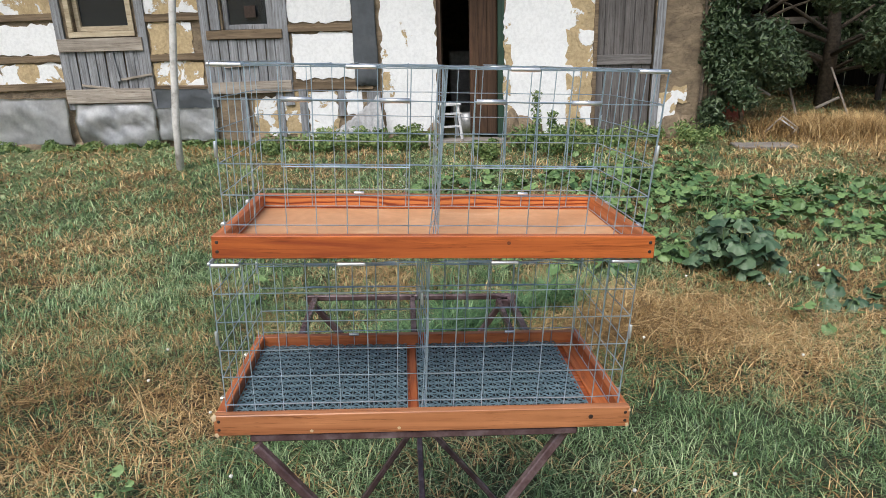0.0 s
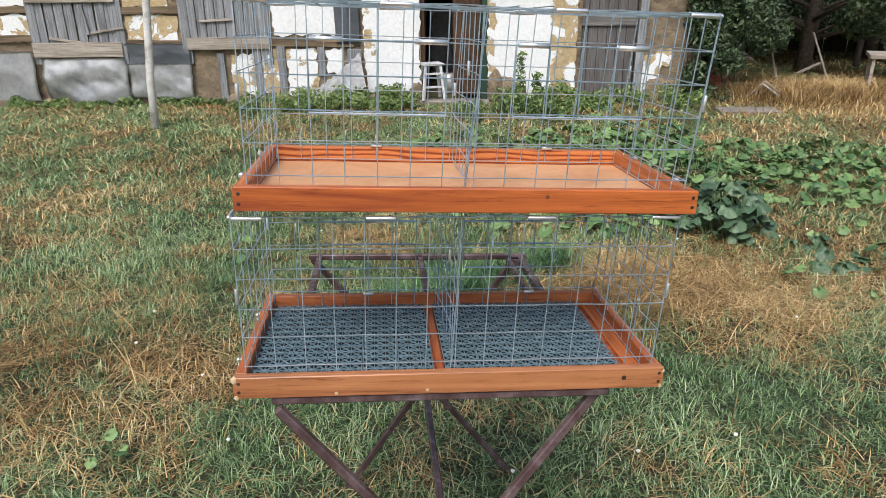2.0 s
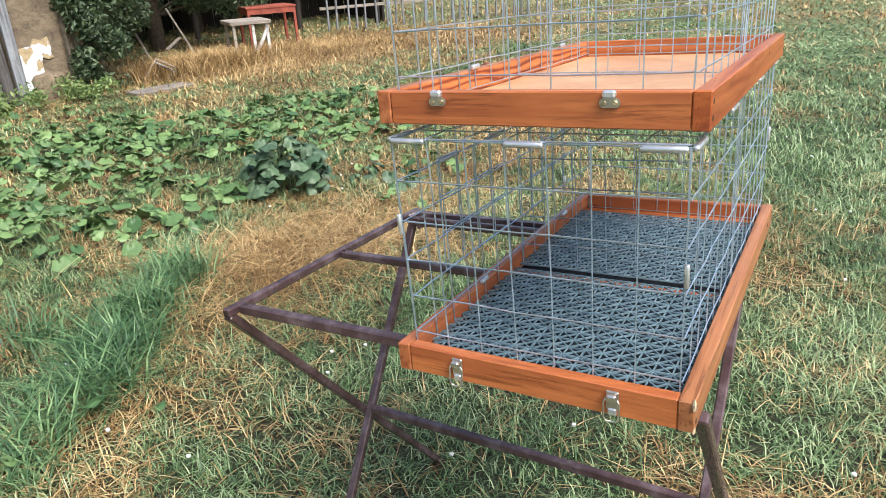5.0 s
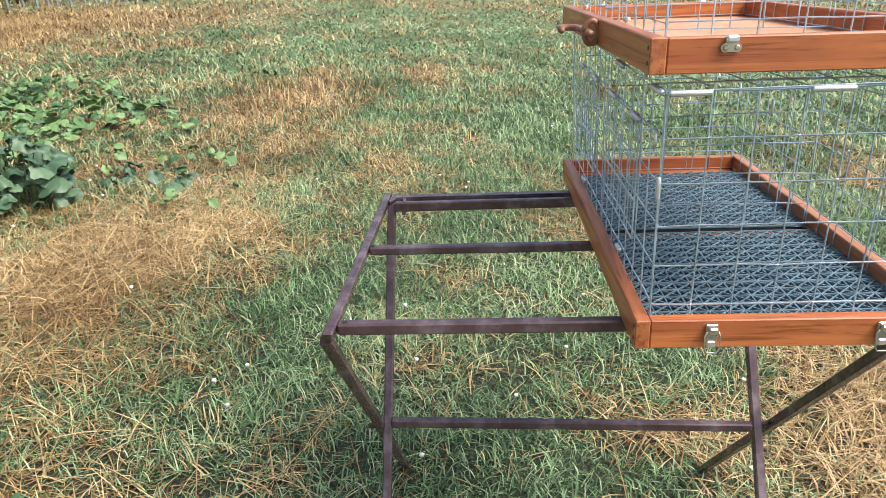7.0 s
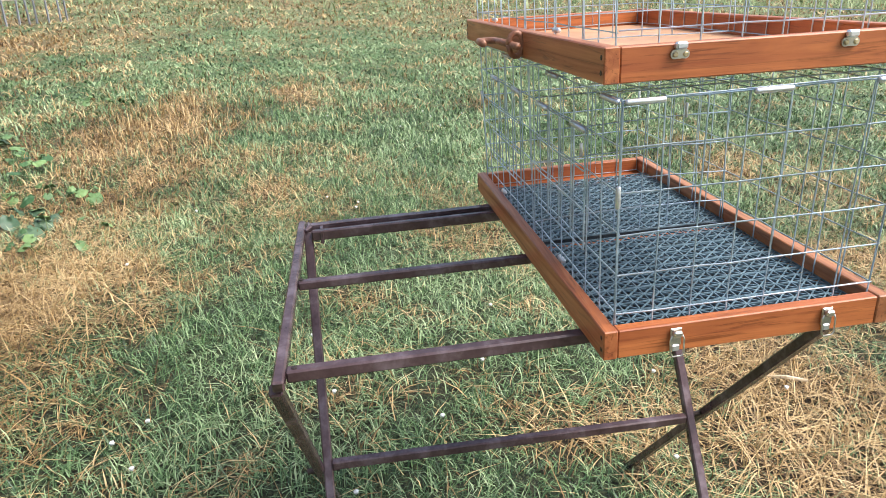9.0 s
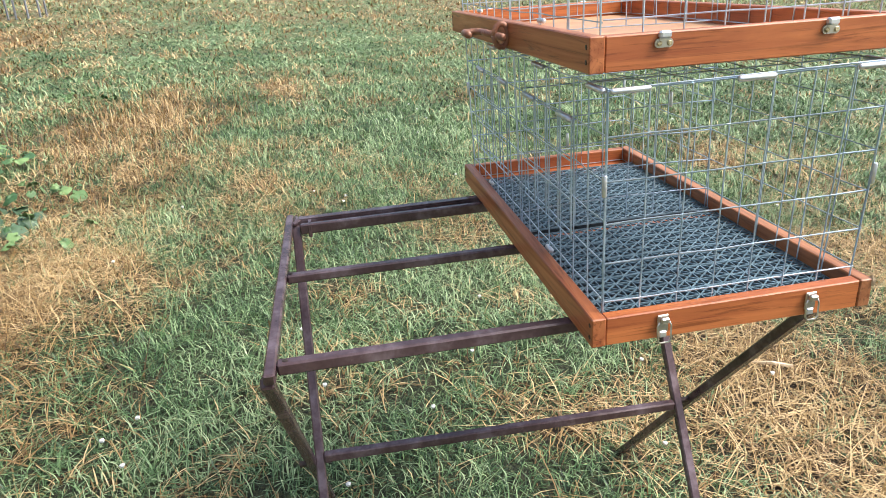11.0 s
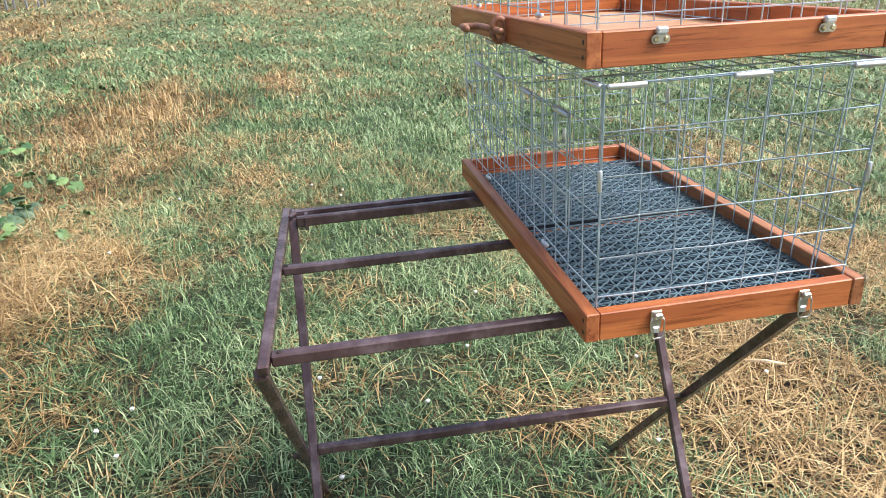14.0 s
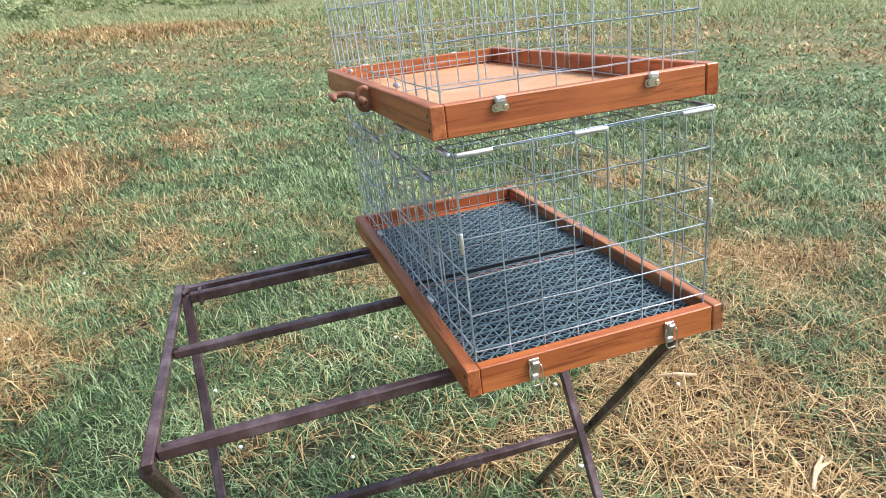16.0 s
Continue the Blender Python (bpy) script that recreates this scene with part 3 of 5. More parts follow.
def cage(name, m, label, seed, doors, lean):
    rng = random.Random(seed)
    c = thing(name, m, label, "cage", "stacked wire cages")
    nu, nv = 14, 7
    u0, v0 = 0.0195, 0.0205
    du, dv = (LEN - 2 * u0) / nu, (DEP - 2 * v0) / nv
    rows = [TOP - 0.0515 * k for k in range(6)] + [0.014]

    def flare(u, v, w):
        k = w / TOP
        return (LEN / 2 + (u - LEN / 2) * (1 + 0.038 * k) + 0.006 * k, DEP / 2 + (v - DEP / 2) * (1 + 0.02 * k), w)

    def jit(a=0.0009):
        return rng.uniform(-a, a)

    def sheet(nm, fn, na, rows_w):
        seg = []
        for i in range(na + 1):
            p = [fn(i, w) for w in (rows_w[0], rows_w[len(rows_w) // 2], rows_w[-1])]
            q = [Vector(x) + Vector((jit(), jit(), 0)) for x in p]
            seg += [(q[0], q[1]), (q[1], q[2])]
        for w in rows_w:
            z = jit(0.0012)
            off = 0.0018
            a = [Vector(fn(i, w)) + Vector((jit(), jit() - off, z + jit(0.0007))) for i in range(0, na + 1)]
            seg += list(zip(a, a[1:]))
        return tag_mesh(nm, *wires(seg), WIRE, c)

    sheet("front_panel", lambda i, w: flare(u0 + du * i, v0, w), nu, rows)
    sheet("back_panel", lambda i, w: flare(u0 + du * i, DEP - v0, w), nu, rows)
    sheet("side_panel", lambda i, w: flare(u0, v0 + dv * i, w), nv, rows)
    sheet("side_panel", lambda i, w: flare(LEN - u0, v0 + dv * i, w), nv, rows)
    sheet("partition", lambda i, w: (lean[0] + lean[1] * i / nv + lean[2] * w / TOP + 0.012 * math.sin(3.6 * i / nv + 5 * w), v0 + dv * i, w), nv, rows)
    seg = []
    for i in range(nu + 1):
        seg.append((Vector(flare(u0 + du * i, v0, TOP)) + Vector((0, 0, 0.003 + jit(0.003))), Vector(flare(u0 + du * i, DEP - v0, TOP)) + Vector((0, 0, 0.003 + jit(0.003)))))
    for j in range(nv + 1):
        a = [Vector(flare(u0 + du * i, v0 + dv * j, TOP + 0.0015)) + Vector((0, 0, jit(0.0028))) for i in range(nu + 1)]
        seg += list(zip(a, a[1:]))
    tag_mesh("top_panel", *wires(seg), WIRE, c)

    def sleeve(a, b, r=0.0035):
        a, b = Vector(a), Vector(b)
        part("sleeve", tube([a, a.lerp(b, 0.04), a.lerp(b, 0.96), b], [r * 0.8, r, r, r * 0.8], 8), FERRULE, c, smooth=True)

    for k in (0, 4, 9, 13):
        for v in (v0 - 0.004, DEP - v0 + 0.004):
            sleeve(flare(u0 + du * k + 0.002, v, TOP), flare(u0 + du * (k + 1) - 0.002, v, TOP))
    for k in (0, 3, 6):
        for u in (u0 - 0.003, LEN - u0 + 0.003):
            sleeve(flare(u, v0 + dv * k + 0.002, TOP), flare(u, v0 + dv * (k + 1) - 0.002, TOP))
    for u in (u0 - 0.002, LEN - u0 + 0.002):
        for v, w in ((v0 - 0.002, 0.165), (DEP - v0 + 0.002, 0.19)):
            sleeve(flare(u, v, w), flare(u, v, w + 0.026), 0.0029)
    for u, v, w in ((0.21, DEP - v0, 0.0435), (0.565, DEP - v0, 0.0435)):
        sleeve(flare(u, v, w), flare(u + 0.022, v, w), 0.0036)
    for v, w in ((0.10, 0.205), (0.28, 0.155)):
        sleeve((0.369, v, w), (0.369, v, w + 0.024), 0.0027)
    for k0, k1, r0, r1, way in doors:
        v = v0 - 0.0055 if way < 0 else DEP - v0 + 0.0055
        us = [flare(u0 + du * k, v, rows[r0])[0] for k in range(k0, k1 + 1)]
        z0, z1 = rows[r0], rows[r1] - 0.004
        loop = [(us[0], v, z0), (us[-1], v, z0), (us[-1], v, z1), (us[0], v, z1), (us[0], v, z0)]
        door = part("door", tube(loop, 0.00125, 5), WIRE, c, "hinged wire mesh door")
        for u in us[1:-1]:
            tag_mesh("wire", *wires([((u, v, z0), (u, v, z1))], 0.0012), WIRE, door)
        for r in range(r0 + 1, r1):
            tag_mesh("wire", *wires([((us[0], v + way * 0.002, rows[r]), (us[-1], v + way * 0.002, rows[r]))], 0.0012), WIRE, door)
        for a, b in ((us[0], us[1]), (us[-2], us[-1])):
            p, q = Vector((a + 0.003, v, rows[r0])), Vector((b - 0.001, v, rows[r0]))
            part("hinge_sleeve", tube([p, q], 0.0042, 8), FERRULE, door, smooth=True)
    return c


cage("wire_cage", LOWER, "galvanised wire mesh cage with two back doors, standing in lower tray", 1, ((2, 6, 1, 4, 1), (8, 12, 1, 4, 1)), (0.364, 0.010, 0.004))
cage("wire_cage", UPPER, "galvanised wire mesh cage with two front doors", 2, ((2, 6, 1, 3, -1), (8, 12, 1, 3, -1)), (0.354, 0.030, 0.018))


# ---- folding table ----
def folding_table():
    t = thing("folding_table", LOWER, "brown-painted angle iron folding table with crossed legs", "table")
    S = 0.0155

    def bar(nm, a, b, w=S, h=S, up=(0, 0, 1)):
        o = part(nm, beam_between(a, b, w, h, up, 0.0025), PAINTED, t)
        return o

    def angle(nm, a, b, flip=1):
        """An angle iron: two thin flanges."""
        bm = beam_between((a[0], a[1], a[2] - 0.002), (b[0], b[1], b[2] - 0.002), 0.017, 0.004, (0, 0, 1), 0.0008)
        d = (Vector(b) - Vector(a)).normalized()
        s = d.cross(Vector((0, 0, 1))) * 0.0065 * flip
        beam_between(Vector(a) + s + Vector((0, 0, -0.0115)), Vector(b) + s + Vector((0, 0, -0.0115)), 0.004, 0.016, (0, 0, 1), 0.0008, bm)
        return part(nm, bm, PAINTED, t)

    zt = -0.001
    back = bar("end_bar", (0.054, 0.7755, zt - S / 2), (0.660, 0.7645, zt - S / 2))
    # The bar is solid; a dark plate paints the shade of its hollow end.
    part("tube_mouth_shade", box((0.0532, 0.7700, zt - 0.0135), (0.0545, 0.7810, zt - 0.0025)), SCREW, back, "dark plate standing for shade in the open tube end")
    bar("end_bar", (0.060, 0.012, zt - S / 2), (0.650, 0.012, zt - S / 2))
    bar("rail", (0.083, 0.0205, zt - 0.0105), (0.083, 0.7668, zt - 0.0085), 0.0165, 0.0175)
    bar("rail", (0.360, 0.0205, zt - 0.011), (0.360, 0.7620, zt - 0.009), 0.0155, 0.015)
    angle("rail", (0.640, 0.0205, zt - 0.002), (0.640, 0.7565, zt - 0.002), -1)
    bar("rail", (0.606, 0.05, zt - 0.014), (0.606, 0.745, zt - 0.014), 0.014, 0.020)
    part("gusset", box((0.596, 0.722, zt - 0.03), (0.652, 0.729, zt - 0.004), 0.001), PAINTED, t)
    # crossed legs: back pair and front pair
    bar("leg", (0.062, 0.780, -0.016), (0.702, 0.770, -0.790), 0.0165, 0.0175, (0, 1, 0))
    bar("leg", (0.622, 0.752, -0.014), (0.094, 0.768, -0.840), 0.0165, 0.0175, (0, 1, 0))
    bar("leg", (0.070, 0.004, -0.022), (0.724, 0.010, -0.820), 0.0165, 0.0175, (0, 1, 0))
    bar("leg", (0.636, 0.029, -0.016), (0.080, 0.054, -0.858), 0.0165, 0.0175, (0, 1, 0))
    bar("stretcher", (0.376, 0.0505, -0.405), (0.376, 0.751, -0.388), 0.016, 0.018)
    for u, v, w in ((0.376, 0.768, -0.396), (0.381, 0.022, -0.402)):
        part("bolt", tube([(u, v - 0.03, w), (u, v + 0.030, w)], 0.006, 8), SCREW, t)
    for u in (0.083, 0.360):
        part("bolt", disc((u, 0.756, zt), (0, 0, 1), 0.004, 0.0015, 8), SCREW, t)
    part("weld", tube([(0.606, 0.757, zt - 0.004), (0.622, 0.748, zt - 0.003), (0.645, 0.752, zt - 0.002)], [0.004, 0.006, 0.004], 7), PAINTED, t)


folding_table()


# ---- the old house ----
WALL_M = pose(0.75, 7.75, 0, 0, 0, -6)


def house():
    h = thing("old_house", WALL_M, "derelict half-timbered mud house with peeling whitewash", "house")
    H, D = 2.75, 0.38

    def wall(nm, s0, s1, h0, h1, m=MUD, y0=0.0, y1=D):
        return part(nm, box((s0, y0, h0), (s1, y1, h1)), m, h)

    # front wall in pieces round the openings
    for s0, s1, h0, h1 in ((-9, -4.62, -0.2, H), (-4.62, -3.88, -0.2, 1.47), (-4.62, -3.88, 2.35, H), (-3.88, -2.70, -0.2, H), (-2.70, -2.09, -0.2, 1.44), (-2.70, -2.09, 2.3, H),
                           (-2.09, -0.03, -0.2, H), (-0.03, 0.80, 2.02, H), (0.80, 1.89, -0.2, H), (1.89, 2.62, 2.05, H), (2.62, 3.42, -0.2, H)):
        wall("wall", s0, s1, h0, h1)
    wall("wall", -9, 3.42, -0.2, H, MUD, 4.6, 4.9)
    wall("wall", -9.3, -9.0, -0.2, H, MUD, 0, 4.9)
    wall("wall", 3.10, 3.42, -0.2, H, MUD, 0.381, 4.6)
    wall("inner_wall", -0.9, -0.78, -0.2, H, MUD, D, 4.6)
    part("house_floor", box((-9, -0.02, -0.3), (3.25, 4.9, -0.005)), DIRT, h)
    part("house_ceiling", box((-9.4, -0.5, H), (3.6, 5.3, H + 0.12)), BEAM, h)
    bm = bmesh.new()
    v = [bm.verts.new(p) for p in ((-9.5, -0.6, H + 0.1), (3.7, -0.6, H + 0.1), (3.7, 5.4, H + 0.1), (-9.5, 5.4, H + 0.1), (-9.5, 2.4, H + 2.0), (3.7, 2.4, H + 2.0))]
    for f in ((0, 1, 5, 4), (2, 3, 4, 5), (1, 2, 5), (3, 0, 4), (3, 2, 1, 0)):
        bm.faces.new([v[i] for i in f])
    part("roof", bm, TILE, h)

    def panel(s0, s1, h0, h1, m, t=0.014):
        """A field of plaster, its outline crumbled."""
        nx, nz = max(4, int((s1 - s0) / 0.06)), max(4, int((h1 - h0) / 0.06))
        bm = bmesh.new()
        g = {}
        for i in range(nx + 1):
            for k in range(nz + 1):
                s, z = s0 + (s1 - s0) * i / nx, h0 + (h1 - h0) * k / nz
                e = min(i, nx - i, k, nz - k) == 0
                if e:
                    s += random.uniform(-0.022, 0.022)
                    z += random.uniform(-0.022, 0.022)
                y = -t * (0.9 if e else 1) - 0.006 * noise.noise((s * 2.3, z * 2.3, 1.0)) - 0.003 * noise.noise((s * 9, z * 9, 4.0))
                g[i, k] = bm.verts.new((s, y, z))
        for i in range(nx):
            for k in range(nz):
                bm.faces.new((g[i, k], g[i + 1, k], g[i + 1, k + 1], g[i, k + 1]))
        edge = bmesh.ops.extrude_edge_only(bm, edges=[e for e in bm.edges if e.is_boundary])
        for q in edge["geom"]:
            if isinstance(q, bmesh.types.BMVert):
                q.co.y = 0.004
        return part("plaster", bm, m, h)

    # half-timbered part
    for s0, s1, h0, h1, m in ((-8.9, -5.7, 0.75, 2.6, FLAKY), (-5.68, -4.84, 1.20, 1.57, WHITE), (-5.68, -4.84, 1.68, 2.4, OCHRE), (-5.68, -4.84, 0.78, 1.09, FLAKY), (-3.66, -3.10, 1.17, 1.55, OCHRE), (-3.66, -3.02, 0.76, 1.08, FLAKY), (-3.66, -2.95, 1.66, 2.5, OCHRE),
                              (-1.86, -1.08, 1.50, 2.6, WHITE), (-1.84, -1.04, 0.82, 1.38, WHITE), (-1.70, -1.32, 0.10, 0.66, FLAKY), (-2.02, -1.82, 0.12, 0.68, FLAKY), (-2.40, -2.10, 0.05, 0.60, OCHRE), (-1.2, -1.0, 0.36, 0.66, WHITE),
                              (-0.72, -0.04, 0.12, 2.6, WHITE), (-0.71, -0.58, 0.58, 0.88, OCHRE), (0.81, 1.60, 0.20, 2.6, WHITE), (1.30, 1.58, 0.02, 0.24, WHITE), (1.56, 1.88, 0.0, 1.32, OCHRE), (1.56, 1.88, 1.30, 2.5, FLAKY), (2.70, 2.94, 0.06, 0.55, FLAKY), (2.86, 3.06, 0.42, 0.62, FLAKY), (0.80, 0.89, 0.3, 1.5, OCHRE)):
        panel(s0, s1, h0, h1, m, 0.016 if m is WHITE else 0.022 if m is OCHRE and s0 > -1 else 0.014)

    def plank(nm, s0, s1, h0, h1, y=-0.03, t=0.025, m=GREYWOOD_X, tilt=0.0, label=""):
        b = box((s0, y - t, h0), (s1, y, h1), 0.003, None, 0.004)
        b.transform(Matrix.Translation((s0, 0, h0)) @ Matrix.Rotation(radians(tilt), 4, "Y") @ Matrix.Translation((-s0, 0, -h0)))
        return part(nm, b, m, h, label)

    for s0, s1, z, t in ((-8.9, -4.8, 1.585, 1), (-8.9, -4.8, 1.08, 1), (-8.9, -4.83, 0.70, 2), (-3.72, -2.9, 1.56, 1), (-3.74, -2.9, 1.08, 1.2), (-3.72, -2.9, 0.70, -2), (-1.92, -1.06, 1.40, -1), (-1.92, -0.85, 0.70, -2)):
        plank("beam", s0, s1, z, z + random.uniform(0.075, 0.10), -0.006, 0.03, BEAM, -t * 0.5)
    for s in (-4.80, -3.73, -2.92, -1.93):
        plank("post", s - 0.05, s + 0.06, 0.5, 2.6, -0.008, 0.035, GREYWOOD_Z)
    for s, z0, z1 in ((-2.06, 0.03, 0.68), (-1.76, 0.05, 0.7), (-1.26, 0.35, 0.68), (-2.52, 0.03, 0.62)):
        plank("post", s - 0.045, s + 0.045, z0, z1, -0.008, 0.03, GREYWOOD_Z)

    def window(s0, s1, z0, z1, frame_m):
        w = part("window", box((s0, 0.06, z0), (s0 + 0.06, 0.14, z1), 0.004), frame_m, h, "old wooden window with dusty dark glass")
        part("window_frame", box((s1 - 0.06, 0.06, z0), (s1, 0.14, z1), 0.004), frame_m, w)
        part("window_frame", box((s0 + 0.061, 0.06, z0), (s1 - 0.061, 0.14, z0 + 0.06), 0.004), frame_m, w)
        part("window_frame", box((s0 + 0.061, 0.06, z1 - 0.06), (s1 - 0.061, 0.14, z1), 0.004), frame_m, w)
        part("pane", box((s0 + 0.06, 0.10, z0 + 0.06), (s1 - 0.06, 0.106, z1 - 0.06)), GLASS, w)
        return w

    window(-4.62, -3.88, 1.47, 2.35, FRAMEWOOD)
    window(-2.70, -2.09, 1.44, 2.30, GREYWOOD_Z)
    part("board", box((-2.42, 0.045, 1.58), (-2.28, 0.055, 1.72)), SCREW, h, "black square on the pane")
    for s0, s1, z0 in ((-4.68, -3.82, 1.40),):
        plank("window_trim", s0, s1, z0, z0 + 0.07, -0.012, 0.03, FRAMEWOOD)
        plank("window_trim", s0, s0 + 0.07, z0 + 0.072, 2.4, -0.012, 0.03, FRAMEWOOD)
        plank("window_trim", s1 - 0.07, s1, z0 + 0.072, 2.4, -0.012, 0.03, FRAMEWOOD)
    plank("window_sill", -2.90, -1.94, 1.33, 1.435, -0.015, 0.05, BEAM)
    plank("window_trim", -2.84, -2.72, 1.44, 2.4, -0.012, 0.03, GREYWOOD_Z)
    plank("window_trim", -2.08, -1.96, 1.44, 2.4, -0.012, 0.03, GREYWOOD_Z)
    # boarded parapets below the windows
    for a, b, z0, z1, n in ((-4.76, -3.76, 0.62, 1.24, 8), (-2.88, -1.94, 0.70, 1.33, 8)):
        for i in range(n):
            w = (b - a) / n
            plank("board", a + i * w + random.uniform(0.004, 0.010), a + (i + 1) * w - random.uniform(0.002, 0.010), z0, z1 + random.uniform(-0.02, 0.0), -0.012, 0.02 + random.uniform(0, 0.006), GREYWOOD_Z, random.uniform(-0.6, 0.6))
    plank("plank", -4.83, -3.73, 1.225, 1.385, -0.045, 0.028, GREYWOOD_X, -0.3)
    plank("plank", -4.84, -3.72, 0.585, 0.76, -0.045, 0.028, GREYWOOD_X, -0.2)
    plank("plank", -2.90, -1.88, 0.665, 0.81, -0.045, 0.028, GREYWOOD_X, -0.6)
    for s, z, t in ((-4.62, 0.80, 8), (-4.08, 0.86, -8), (-2.72, 0.98, -4)):
        plank("hinge_bar", s, s + 0.42, z, z + 0.028, -0.046, 0.02, GREYWOOD_X, t)
    plank("batten", -4.14, -4.09, 0.85, 1.2, -0.046, 0.02, GREYWOOD_Z, -8)

    def sheet(nm, s0, s1, h0, h1, m, amp, seed, y=-0.03, label=""):
        """Sheet metal, dented."""
        bm = bmesh.new()
        nx, nz = 26, 18
        g = {}
        for i in range(nx + 1):
            for k in range(nz + 1):
                a, b = i / nx, k / nz
                d = amp * (noise.noise((a * 2.6 + seed, b * 2.2, seed)) * (0.6 + 0.8 * (1 - b)) + 0.4 * abs(noise.noise((a * 5 + b * 3, seed * 2, b * 2))))
                e = 0.015 * noise.noise((a * 7, b * 7, seed + 5))
                g[i, k] = bm.verts.new((s0 + (s1 - s0) * a + e, y - 0.03 - d, h0 + (h1 - h0) * b + e))
        for i in range(nx):
            for k in range(nz):
                bm.faces.new((g[i, k], g[i + 1, k], g[i + 1, k + 1], g[i, k + 1]))
        bmesh.ops.solidify(bm, geom=bm.faces[:], thickness=0.002)
        return part(nm, bm, m, h, label, True)

    lab = "dented dull metal sheet nailed on the wall base"
    sheet("metal_sheet", -8.9, -5.95, 0.03, 0.66, TIN, 0.05, 9.1, label=lab)
    sheet("metal_sheet", -5.93, -4.86, 0.04, 0.66, TIN, 0.06, 1.3, label=lab)
    sheet("metal_sheet", -4.77, -3.70, 0.02, 0.57, TIN, 0.10, 5.2, label=lab)
    sheet("metal_sheet", -3.69, -2.90, 0.08, 0.50, TIN, 0.04, 7.7, label=lab)
    sheet("metal_sheet", -3.70, -2.88, 0.47, 0.74, DARKTIN, 0.02, 3.4, -0.012, lab)
    sheet("metal_strip", -1.06, -0.77, 0.73, 2.6, DARKTIN, 0.012, 2.4, -0.02, "grey painted sheet metal strip")
    # crumpled corrugated sheet leaning at the base
    bm = bmesh.new()
    g = {}
    for i in range(31):
        for k in range(9):
            a, b = i / 30, k / 8
            s = -1.50 + 0.72 * a + 0.10 * b * a
            z = 0.12 + 0.50 * a ** 1.3 - (0.02 + 0.36 * a) * b + 0.012 * math.sin(a * 60)
            g[i, k] = bm.verts.new((s, -0.10 - 0.22 * b - 0.03 * math.sin(b * 5 + a * 4), max(z, 0.05)))
    for i in range(30):
        for k in range(8):
            bm.faces.new((g[i, k], g[i + 1, k], g[i + 1, k + 1], g[i, k + 1]))
    bmesh.ops.solidify(bm, geom=bm.faces[:], thickness=0.003)
    part("corrugated_sheet", bm, WHITEPAINT, h, "crumpled pale corrugated sheet leaning on the wall", True)
    plank("board", -0.95, -0.78, 0.02, 0.66, -0.03, 0.03, GREYWOOD_Z, 2)

    # open doorway with a brown leaf standing ajar inside
    part("door_jamb", box((-0.03, 0.05, 0), (0.02, 0.33, 2.02), 0.004), DOORWOOD, h)
    part("door_jamb", box((0.72, -0.01, 0), (0.80, 0.33, 2.02), 0.004), GREEN_PAINT, h, "dark green painted door jamb")
    part("door_lintel", box((0.021, 0.05, 1.96), (0.719, 0.33, 2.02), 0.004), DOORWOOD, h)
    part("threshold", box((-0.05, -0.16, -0.06), (0.82, 0.05, 0.035), 0.01), STONE, h, "worn pale door step")
    leaf = part("door_leaf", box((-0.36, -0.02, 0.05), (0, 0.02, 1.95), 0.004), DOORWOOD, h, "brown wooden door leaf standing ajar")
    leaf.matrix_basis = Matrix.Translation((0.715, 0.20, 0)) @ Matrix.Rotation(radians(-16), 4, "Z")
    for i in range(3):
        part("door_board", box((-0.345 + i * 0.115, -0.03, 0.06), (-0.24 + i * 0.115, -0.0205, 1.94), 0.002), DOORWOOD, leaf)

    # grey plank door
    d = part("plank_door", box((1.905, 0.06, 0.02), (2.60, 0.09, 2.04)), GREYDARK_Z, h, "closed weathered grey plank door")
    for i in range(6):
        w = 0.695 / 6
        part("board", box((1.905 + i * w + 0.003, 0.035, 0.03), (1.905 + (i + 1) * w - 0.003, 0.0595, 2.03), 0.003, None, 0.002), GREYDARK_Z, d)
    part("rail", box((1.91, 0.008, 0.90), (2.60, 0.034, 1.02), 0.004), GREYDARK_X, d)
    part("rail", box((1.91, 0.008, 1.76), (2.60, 0.034, 1.88), 0.004), GREYDARK_X, d)
    plank("post", 2.60, 2.70, 0.0, 2.2, -0.002, 0.05, GREYWOOD_Z, 1.0)
    plank("post", 1.885, 1.93, 0.0, 2.2, -0.002, 0.02, BEAM)
    # broken mud at the foot of the wall
    for s, z, w, t in ((-0.10, 0.08, 0.20, 0.16), (1.05, 0.10, 0.42, 0.2), (0.9, 0.2, 0.2, 0.2), (2.95, 0.1, 0.4, 0.2), (-0.55, 0.05, 0.3, 0.08), (-2.3, 0.04, 0.5, 0.1), (-4.6, 0.0, 0.9, 0.08), (-5.6, 0.0, 1.2, 0.07)):
        bm = bmesh.new()
        bmesh.ops.create_icosphere(bm, subdivisions=3, radius=1)
        for q in bm.verts:
            n3 = 1 + 0.35 * noise.noise(q.co * 2.1 + Vector((s, z, 3)))
            q.co = Vector((s + q.co.x * w / 2 * n3, -0.01 + q.co.y * 0.06 * n3, z + q.co.z * t * n3))
        part("mud_patch", bm, MUD, h, smooth=True)
    return h


house()


def at_wall(s, y, z):
    return WALL_M @ Vector((s, y, z))


